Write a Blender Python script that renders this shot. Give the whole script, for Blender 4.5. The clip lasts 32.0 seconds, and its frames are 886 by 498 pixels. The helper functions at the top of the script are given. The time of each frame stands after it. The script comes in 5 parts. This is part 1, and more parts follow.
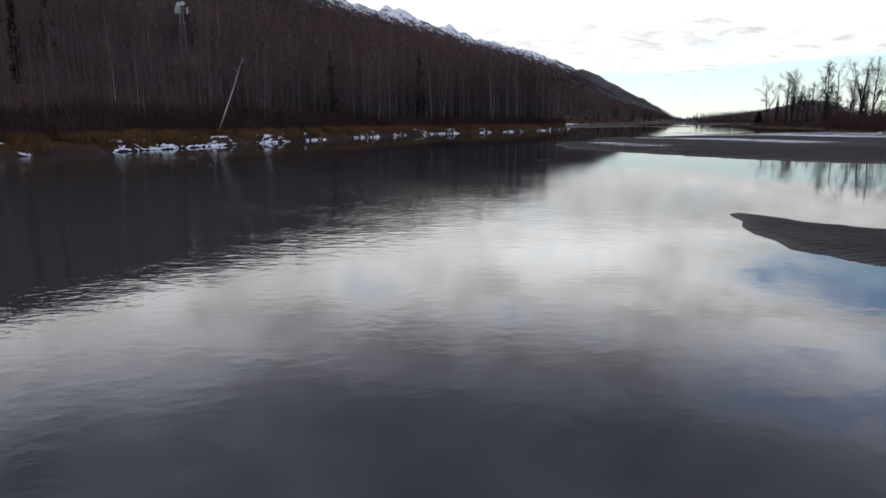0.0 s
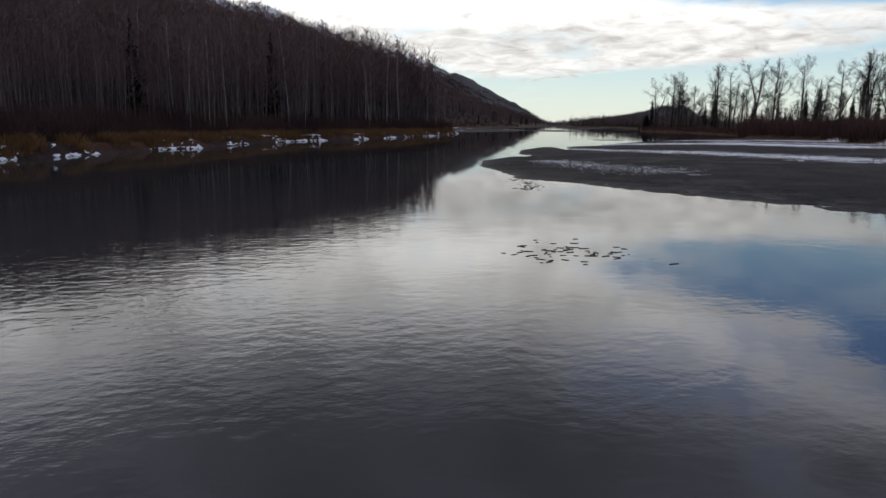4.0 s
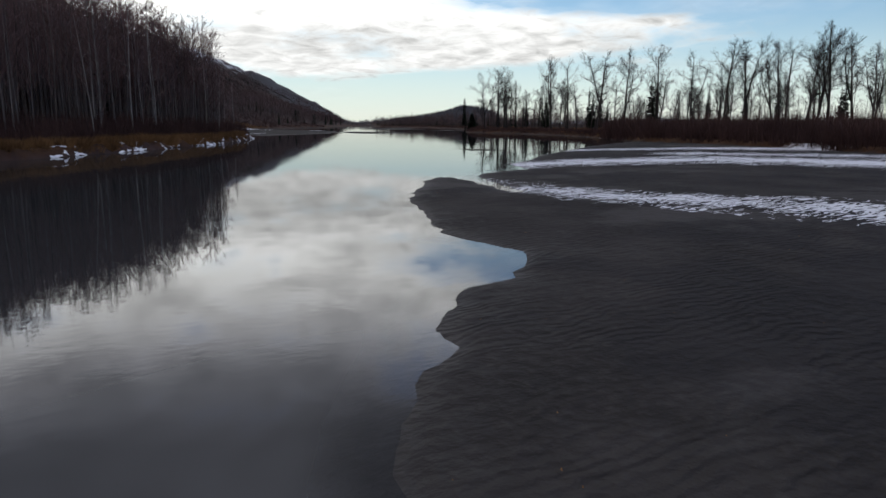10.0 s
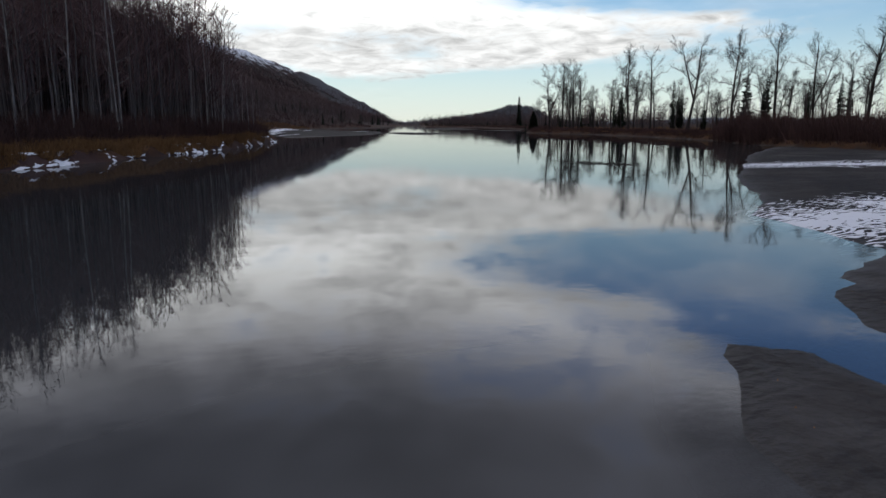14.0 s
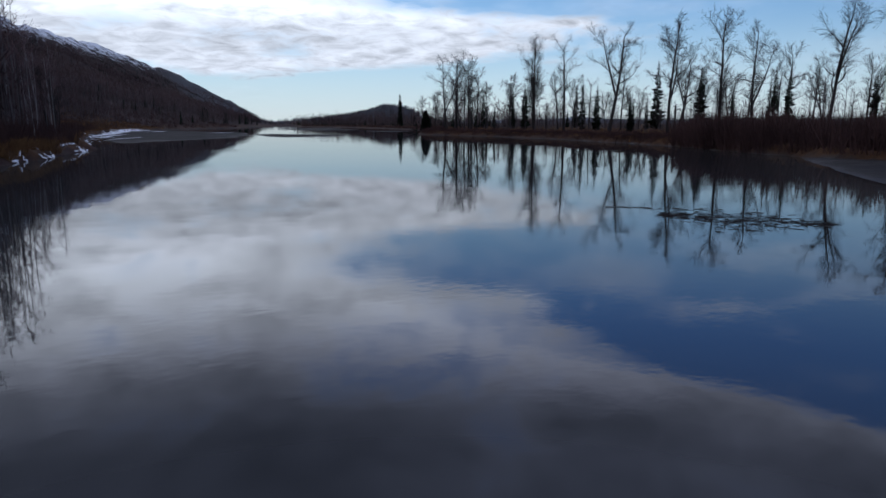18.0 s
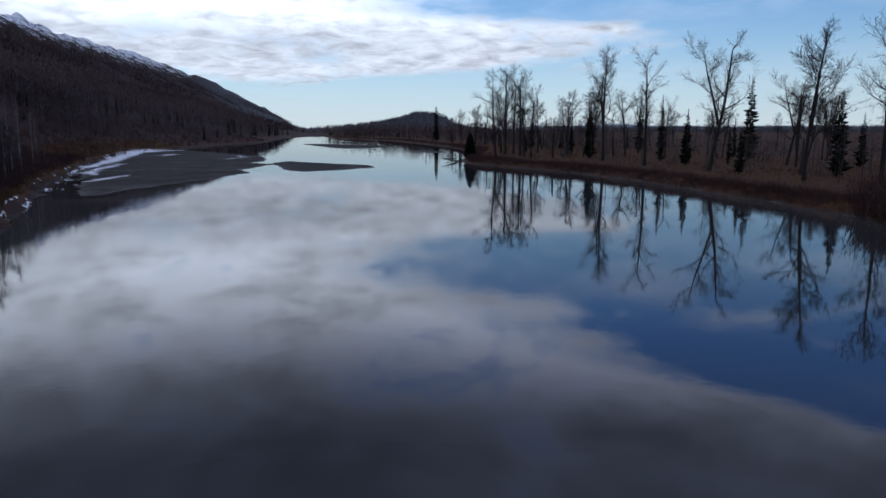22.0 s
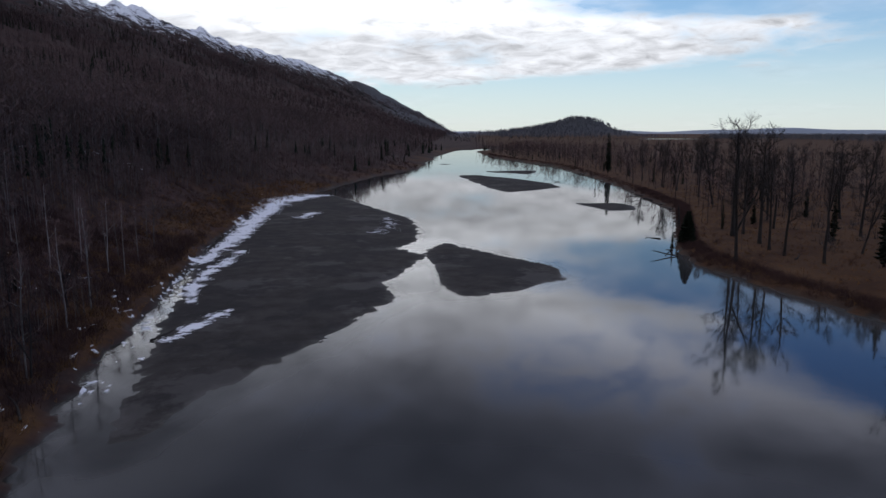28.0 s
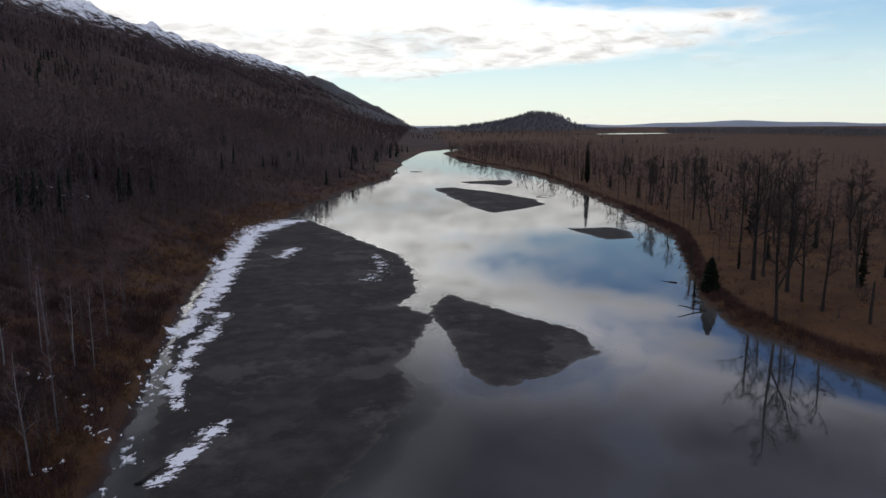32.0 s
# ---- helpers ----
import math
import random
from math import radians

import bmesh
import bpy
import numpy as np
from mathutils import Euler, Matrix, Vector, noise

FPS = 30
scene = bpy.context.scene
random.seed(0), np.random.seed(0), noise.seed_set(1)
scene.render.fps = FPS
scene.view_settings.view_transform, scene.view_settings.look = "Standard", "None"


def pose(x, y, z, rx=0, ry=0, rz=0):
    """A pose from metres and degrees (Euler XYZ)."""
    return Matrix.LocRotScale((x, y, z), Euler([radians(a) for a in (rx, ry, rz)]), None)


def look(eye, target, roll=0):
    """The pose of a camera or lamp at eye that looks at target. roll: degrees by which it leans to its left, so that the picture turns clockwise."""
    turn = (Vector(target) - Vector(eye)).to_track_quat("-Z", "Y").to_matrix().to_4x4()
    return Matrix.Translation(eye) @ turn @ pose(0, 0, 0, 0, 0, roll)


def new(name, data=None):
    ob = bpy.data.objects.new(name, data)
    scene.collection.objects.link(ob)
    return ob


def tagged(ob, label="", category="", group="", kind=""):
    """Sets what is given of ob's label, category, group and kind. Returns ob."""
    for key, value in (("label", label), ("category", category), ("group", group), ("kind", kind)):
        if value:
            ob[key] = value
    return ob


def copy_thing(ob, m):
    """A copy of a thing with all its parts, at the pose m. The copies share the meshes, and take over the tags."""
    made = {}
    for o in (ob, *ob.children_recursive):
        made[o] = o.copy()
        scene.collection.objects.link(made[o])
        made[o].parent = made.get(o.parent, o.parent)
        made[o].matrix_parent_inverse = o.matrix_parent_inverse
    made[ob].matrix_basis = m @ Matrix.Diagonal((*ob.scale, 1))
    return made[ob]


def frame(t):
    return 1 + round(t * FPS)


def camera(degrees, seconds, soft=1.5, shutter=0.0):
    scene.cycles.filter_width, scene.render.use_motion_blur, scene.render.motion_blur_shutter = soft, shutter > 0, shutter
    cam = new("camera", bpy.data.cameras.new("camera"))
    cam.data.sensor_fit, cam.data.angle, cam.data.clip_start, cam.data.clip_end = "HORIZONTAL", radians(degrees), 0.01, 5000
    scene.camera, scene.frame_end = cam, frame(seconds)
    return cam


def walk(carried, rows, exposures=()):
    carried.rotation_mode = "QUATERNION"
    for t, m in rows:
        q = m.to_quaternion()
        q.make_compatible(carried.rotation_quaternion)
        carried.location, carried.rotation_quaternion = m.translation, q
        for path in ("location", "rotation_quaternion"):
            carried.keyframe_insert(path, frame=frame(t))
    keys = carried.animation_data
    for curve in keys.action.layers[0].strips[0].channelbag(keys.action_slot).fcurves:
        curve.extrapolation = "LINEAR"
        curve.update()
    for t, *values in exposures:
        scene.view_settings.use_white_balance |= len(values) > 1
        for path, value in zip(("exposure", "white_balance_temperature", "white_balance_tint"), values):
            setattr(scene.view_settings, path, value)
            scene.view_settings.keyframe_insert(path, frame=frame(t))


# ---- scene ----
cam = camera(65.0, 32.0)
PATH = [
    (0, (0.109, -2.724, 2.655), (0.276, -0.764, 2.291), 0.1),
    (0.5, (0.867, 1.453, 2.497), (1.042, 3.413, 2.136), 0.1),
    (1, (1.507, 5.58, 2.434), (1.682, 7.54, 2.075), 0.1),
    (1.5, (2.072, 9.719, 2.44), (2.262, 11.678, 2.082), 0.2),
    (2, (2.606, 13.894, 2.486), (2.827, 15.849, 2.127), 0.2),
    (2.5, (3.144, 18.106, 2.547), (3.415, 20.055, 2.188), 0.3),
    (3, (3.705, 22.346, 2.61), (4.056, 24.282, 2.252), 0.4),
    (3.5, (4.304, 26.57, 2.67), (4.736, 28.49, 2.314), 0.4),
    (4, (4.966, 30.709, 2.726), (5.476, 32.611, 2.371), 0.4),
    (4.5, (5.699, 34.748, 2.774), (6.289, 36.626, 2.421), 0.4),
    (6.5, (9.382, 49.835, 2.888), (10.136, 51.655, 2.54), 0.2),
    (7, (10.472, 53.534, 2.91), (11.268, 55.335, 2.562), 0.2),
    (7.5, (11.639, 57.213, 2.933), (12.478, 58.995, 2.584), 0.2),
    (8, (12.891, 60.871, 2.954), (13.773, 62.633, 2.605), 0.1),
    (8.5, (14.231, 64.512, 2.974), (15.153, 66.252, 2.624), 0.1),
    (9, (15.649, 68.141, 2.99), (16.613, 69.858, 2.639), 0.1),
    (9.5, (17.139, 71.76, 2.999), (18.145, 73.452, 2.647), 0.1),
    (10, (18.687, 75.353, 3.017), (19.699, 77.041, 2.664), 0.1),
    (10.5, (20.269, 78.89, 2.994), (21.206, 80.622, 2.639), 0.1),
    (11, (21.861, 82.357, 2.964), (22.77, 84.103, 2.609), 0.1),
    (11.5, (23.452, 85.772, 2.943), (24.342, 87.528, 2.588), 0.0),
    (12, (25.05, 89.199, 2.937), (25.927, 90.961, 2.581), 0.0),
    (12.5, (26.673, 92.72, 2.938), (27.543, 94.485, 2.583), -0.0),
    (13, (28.31, 96.338, 2.936), (29.182, 98.103, 2.581), -0.1),
    (13.5, (29.948, 100.011, 2.93), (30.832, 101.77, 2.576), -0.1),
    (15.5, (36.267, 114.756, 2.921), (37.213, 116.482, 2.567), -0.0),
    (16, (37.806, 118.375, 2.94), (38.792, 120.078, 2.586), -0.0),
    (16.5, (39.344, 121.984, 2.963), (40.385, 123.655, 2.609), -0.0),
    (17, (40.882, 125.578, 2.986), (41.981, 127.212, 2.631), -0.0),
    (17.5, (42.431, 129.134, 3.035), (43.593, 130.723, 2.68), -0.0),
    (18, (44.013, 132.645, 3.151), (45.207, 134.21, 2.796), -0.0),
    (18.5, (45.676, 136.129, 3.376), (46.886, 137.681, 3.022), -0.1),
    (19, (47.481, 139.619, 3.748), (48.703, 141.162, 3.395), -0.1),
    (19.5, (49.467, 143.136, 4.274), (50.699, 144.671, 3.922), -0.1),
    (20, (51.603, 146.666, 4.926), (52.847, 148.193, 4.576), -0.1),
    (20.5, (53.796, 150.16, 5.662), (55.05, 151.679, 5.314), -0.1),
    (21, (55.937, 153.569, 6.455), (57.194, 155.086, 6.111), -0.1),
    (21.5, (57.956, 156.878, 7.312), (59.162, 158.436, 6.97), -0.1),
    (22, (59.831, 160.121, 8.248), (60.954, 161.741, 7.909), -0.0),
    (22.5, (61.567, 163.355, 9.269), (62.614, 165.025, 8.932), -0.0),
    (23, (63.183, 166.625, 10.359), (64.194, 168.318, 10.023), 0.0),
    (23.5, (64.696, 169.946, 11.498), (65.641, 171.676, 11.163), 0.0),
    (24, (66.119, 173.31, 12.674), (66.977, 175.085, 12.339), 0.1),
    (24.5, (67.462, 176.727, 13.88), (68.292, 178.516, 13.547), 0.1),
    (25, (68.763, 180.249, 15.106), (69.599, 182.036, 14.774), 0.1),
    (25.5, (70.047, 183.912, 16.349), (70.89, 185.695, 16.017), 0.1),
    (27.5, (75.585, 200.321, 21.489), (76.457, 202.09, 21.154), 0.1),
    (28, (76.473, 203.821, 22.831), (77.229, 205.642, 22.495), 0.1),
    (28.5, (77.061, 207.03, 24.19), (77.779, 208.866, 23.852), 0.1),
    (29, (77.28, 209.908, 25.548), (78.006, 211.74, 25.209), 0.1),
    (29.5, (77.119, 212.38, 26.839), (77.84, 214.213, 26.499), 0.1),
    (30, (76.712, 214.476, 28.029), (77.428, 216.312, 27.687), 0.1),
    (30.5, (76.194, 216.261, 29.109), (76.895, 218.102, 28.766), 0.0),
    (31, (75.662, 217.795, 30.072), (76.37, 219.633, 29.725), -0.1),
    (31.5, (75.186, 219.132, 30.909), (75.965, 220.94, 30.559), -0.2),
    (32, (74.807, 220.318, 31.618), (75.665, 222.089, 31.263), -0.3),
]
EXPOSURES = [(0, 0.3, 6300, 10), (2, 0.25, 6400, 10), (4, -0.03, 6450, 10), (7, -0.05, 5700, 12), (9, 0.0, 6200, 10), (13, 0.0, 6400, 8), (16, -0.2, 5650, 12), (19, -0.25, 5450, 12),
             (23, -0.28, 5350, 12), (25, -0.25, 5550, 12), (28, -0.13, 5950, 12), (30, 0.03, 6250, 10), (32, 0.13, 6400, 10)]
walk(cam, [(t, look(eye, target, roll)) for t, eye, target, roll in PATH], EXPOSURES)

# ---- sky, sun and exposure ----
world = bpy.data.worlds.new("overcast_sky")
scene.world = world
world.use_nodes = True
SUN_AZ, SUN_EL = radians(14), radians(52)


def link_nodes(tree, *pairs):
    for a, b in pairs:
        tree.links.new(a, b)


def node(tree, kind, **values):
    n = tree.nodes.new(kind)
    for key, value in values.items():
        if key in n.inputs:
            n.inputs[key].default_value = value
    return n


def calc(tree, op, a, b=None, c=None, clamp=False):
    n = tree.nodes.new("ShaderNodeMath")
    n.operation, n.use_clamp = op, clamp
    for i, v in enumerate((a, b, c)):
        if v is None:
            continue
        if isinstance(v, (int, float)):
            n.inputs[i].default_value = v
        else:
            tree.links.new(v, n.inputs[i])
    return n.outputs[0]


def ramp(tree, value, lo, hi, out_lo=0.0, out_hi=1.0):
    n = tree.nodes.new("ShaderNodeMapRange")
    n.interpolation_type = "SMOOTHSTEP"
    tree.links.new(value, n.inputs["Value"])
    for key, v in (("From Min", lo), ("From Max", hi), ("To Min", out_lo), ("To Max", out_hi)):
        n.inputs[key].default_value = v
    return n.outputs["Result"]


def blend(tree, fac, a, b, mode="MIX"):
    n = tree.nodes.new("ShaderNodeMix")
    n.data_type, n.blend_type = "RGBA", mode
    for sock, v in ((n.inputs["Factor"], fac), (n.inputs["A"], a), (n.inputs["B"], b)):
        if isinstance(v, (int, float)):
            sock.default_value = v
        elif isinstance(v, (tuple, list)):
            sock.default_value = (*v[:3], 1)
        else:
            tree.links.new(v, sock)
    return n.outputs["Result"]


def make_world():
    tr = world.node_tree
    tr.nodes.clear()
    out = tr.nodes.new("ShaderNodeOutputWorld")
    bg = tr.nodes.new("ShaderNodeBackground")
    sky = tr.nodes.new("ShaderNodeTexSky")
    sky.sky_type, sky.sun_disc = "NISHITA", False
    sky.sun_elevation, sky.sun_rotation = SUN_EL, SUN_AZ
    sky.air_density, sky.dust_density, sky.ozone_density = 1.0, 0.1, 1.6
    co = tr.nodes.new("ShaderNodeTexCoord")
    sep = tr.nodes.new("ShaderNodeSeparateXYZ")
    tr.links.new(co.outputs["Generated"], sep.inputs[0])
    x, y, z = sep.outputs
    turn = calc(tr, "MULTIPLY", calc(tr, "ARCTAN2", x, y), 57.296)
    rise = calc(tr, "MULTIPLY", calc(tr, "ARCSINE", z), 57.296)
    zz = calc(tr, "ADD", calc(tr, "MAXIMUM", z, 0.0), 0.16)
    px, py = calc(tr, "DIVIDE", x, zz), calc(tr, "DIVIDE", y, zz)
    comb = tr.nodes.new("ShaderNodeCombineXYZ")
    link_nodes(tr, (px, comb.inputs[0]), (py, comb.inputs[1]))
    big = node(tr, "ShaderNodeTexNoise", Scale=0.9, Detail=4.0, Roughness=0.5, Distortion=0.3)
    lump = node(tr, "ShaderNodeTexNoise", Scale=2.3, Detail=5.0, Roughness=0.52, Distortion=0.5)
    fine = node(tr, "ShaderNodeTexNoise", Scale=6.0, Detail=6.0, Roughness=0.6, Distortion=0.5)
    for n in (big, lump, fine):
        tr.links.new(comb.outputs[0], n.inputs["Vector"])

    def spot(at, high, wide, tall, depth):
        """A soft oval in the sky, by bearing and height in degrees."""
        u = calc(tr, "POWER", calc(tr, "DIVIDE", calc(tr, "SUBTRACT", turn, at), wide), 2.0)
        v = calc(tr, "POWER", calc(tr, "DIVIDE", calc(tr, "SUBTRACT", rise, high), tall), 2.0)
        return ramp(tr, calc(tr, "ADD", u, v), 0.0, 1.0, depth, 0.0)

    # the deck ends in a ragged edge towards the open side of the valley, with long tongues and a gap
    edge = calc(tr, "ADD", ramp(tr, rise, 2.2, 6.0, 16.0, 50.0), ramp(tr, rise, 7.4, 9.4, 0.0, -20.0))
    edge = calc(tr, "ADD", edge, calc(tr, "ADD", ramp(tr, rise, 10.5, 18, 0.0, 20.0), ramp(tr, rise, 17, 29, 0.0, 90.0)))
    cover = calc(tr, "MULTIPLY", calc(tr, "SUBTRACT", edge, turn), 0.05)
    cover = calc(tr, "MINIMUM", calc(tr, "MAXIMUM", cover, -0.6), 0.5)
    cover = calc(tr, "ADD", cover, ramp(tr, rise, 2.0, 5.5, -0.5, 0.0))
    cover = calc(tr, "ADD", cover, calc(tr, "ADD", spot(24.0, 6.2, 8.0, 1.7, -0.5), spot(60.0, 14.0, 24.0, 2.4, 0.42)))
    mid = calc(tr, "SUBTRACT", lump.outputs["Fac"], 0.5)
    rag = calc(tr, "ADD", calc(tr, "MULTIPLY", calc(tr, "SUBTRACT", big.outputs["Fac"], 0.5), 1.2), calc(tr, "MULTIPLY", mid, 1.3))
    rag = calc(tr, "ADD", rag, calc(tr, "MULTIPLY", calc(tr, "SUBTRACT", fine.outputs["Fac"], 0.5), 0.7))
    mask = ramp(tr, calc(tr, "ADD", cover, rag), -0.28, 0.42)
    veil = calc(tr, "MULTIPLY", ramp(tr, calc(tr, "ADD", mid, calc(tr, "SUBTRACT", big.outputs["Fac"], 0.5)), -0.1, 0.35, 0.0, 0.4), ramp(tr, rise, 6.0, 12.0, 0.35, 1.0))
    mask = calc(tr, "MAXIMUM", mask, veil)
    lit = calc(tr, "ADD", ramp(tr, turn, -16.0, 4.0, 1.15, 0.72), ramp(tr, turn, 20.0, 46.0, 0.0, 0.5))
    low = ramp(tr, rise, 8.0, 20.0)
    lit = calc(tr, "ADD", calc(tr, "MULTIPLY", lit, low), calc(tr, "SUBTRACT", 1.0, low))
    # thick lumps of cloud are grey below, their thin places bright
    dense = calc(tr, "ADD", calc(tr, "MULTIPLY", mid, 0.65), calc(tr, "MULTIPLY", calc(tr, "SUBTRACT", fine.outputs["Fac"], 0.5), 0.35))
    dense = calc(tr, "ADD", dense, calc(tr, "MULTIPLY", calc(tr, "SUBTRACT", big.outputs["Fac"], 0.5), 0.4))
    wisp = calc(tr, "ADD", calc(tr, "MULTIPLY", calc(tr, "SUBTRACT", fine.outputs["Fac"], 0.5), 1.5), calc(tr, "MULTIPLY", mid, 0.5))
    near = ramp(tr, rise, 6.0, 11.0)
    dense = calc(tr, "ADD", calc(tr, "MULTIPLY", dense, calc(tr, "MULTIPLY", near, 3.0)), calc(tr, "MULTIPLY", wisp, calc(tr, "SUBTRACT", 1.0, near)))
    thick = calc(tr, "SUBTRACT", 1.0, dense)
    thick = calc(tr, "MINIMUM", calc(tr, "MAXIMUM", thick, 0.45), 1.35)
    high = calc(tr, "MULTIPLY", ramp(tr, rise, 6.5, 10.5, 0.86, 1.32), ramp(tr, rise, 12.0, 25.0, 1.0, 0.19))
    high = calc(tr, "MULTIPLY", high, ramp(tr, rise, 26.0, 70.0, 1.0, 2.0))
    core = calc(tr, "MULTIPLY", ramp(tr, calc(tr, "ABSOLUTE", calc(tr, "SUBTRACT", turn, 18.0)), 8.0, 34.0, 0.3, 0.0), calc(tr, "MULTIPLY", ramp(tr, rise, 6.5, 11.0), ramp(tr, rise, 14.0, 22.0, 1.0, 0.0)))
    high = calc(tr, "MULTIPLY", high, calc(tr, "ADD", core, 1.0))
    level = calc(tr, "MULTIPLY", calc(tr, "MULTIPLY", lit, thick), high)
    cloud = blend(tr, 1.0, blend(tr, ramp(tr, rise, 12.0, 28.0), (1.06, 1.04, 1.0), (0.93, 0.95, 1.2)), level, "MULTIPLY")
    clear = blend(tr, 1.0, sky.outputs[0], blend(tr, ramp(tr, rise, 9.0, 17.0), (0.082, 0.090, 0.092), (0.046, 0.068, 0.098)), "MULTIPLY")
    behind = ramp(tr, calc(tr, "ABSOLUTE", calc(tr, "SUBTRACT", turn, 15.0)), 50.0, 140.0, 1.0, 0.95)
    clear = blend(tr, ramp(tr, rise, 0.0, 9.0, 0.6, 0.0), clear, (0.80, 0.85, 0.83))
    clear = blend(tr, 1.0, clear, behind, "MULTIPLY")
    col = blend(tr, mask, clear, cloud)
    link_nodes(tr, (col, bg.inputs["Color"]), (bg.outputs[0], out.inputs["Surface"]))
    bg.inputs["Strength"].default_value = 1.0


make_world()
sun = new("sun", bpy.data.lights.new("sun", "SUN"))
sun.data.energy, sun.data.angle, sun.data.color = 0.3, radians(20), (1.0, 0.95, 0.88)
sun.matrix_world = look((400 * math.sin(SUN_AZ), 400 * math.cos(SUN_AZ), 400 * math.tan(SUN_EL)), (0, 0, 0))

# ---- materials ----


def material(name, rough=0.8, metal=0.0):
    m = bpy.data.materials.new(name)
    m.use_nodes = True
    t = m.node_tree
    b = t.nodes["Principled BSDF"]
    b.inputs["Roughness"].default_value, b.inputs["Metallic"].default_value = rough, metal
    b.inputs["Specular IOR Level"].default_value = 0.08
    return m, t, b


def noise_at(t, scale, detail=4.0, stretch=None, rough=0.55, turn=0.0):
    co = t.nodes.new("ShaderNodeNewGeometry").outputs["Position"]
    if stretch:
        mp = t.nodes.new("ShaderNodeMapping")
        mp.inputs["Scale"].default_value = stretch
        mp.inputs["Rotation"].default_value = (0, 0, turn)
        t.links.new(co, mp.inputs["Vector"])
        co = mp.outputs[0]
    n = node(t, "ShaderNodeTexNoise", Scale=scale, Detail=detail, Roughness=rough)
    t.links.new(co, n.inputs["Vector"])
    return n.outputs["Fac"]


def bumped(t, b, height, strength, distance):
    n = node(t, "ShaderNodeBump", Strength=strength, Distance=distance)
    link_nodes(t, (height, n.inputs["Height"]), (n.outputs[0], b.inputs["Normal"]))


def plain(name, lo, hi, scale, rough=0.85, random_by="", bump=0.0, share=0.6):
    """A rough surface whose colour wanders between two tones, by place and from piece to piece."""
    m, t, b = material(name, rough)
    n = noise_at(t, scale)
    fac = ramp(t, n, 0.3, 0.7)
    if random_by:
        if random_by == "island":
            r = t.nodes.new("ShaderNodeNewGeometry").outputs["Random Per Island"]
        else:
            r = t.nodes.new("ShaderNodeObjectInfo").outputs["Random"]
        fac = calc(t, "ADD", calc(t, "MULTIPLY", fac, 1.0 - share), calc(t, "MULTIPLY", r, share))
    t.links.new(blend(t, fac, lo, hi), b.inputs["Base Color"])
    if bump:
        bumped(t, b, noise_at(t, scale * 4), bump, 0.05)
    return m


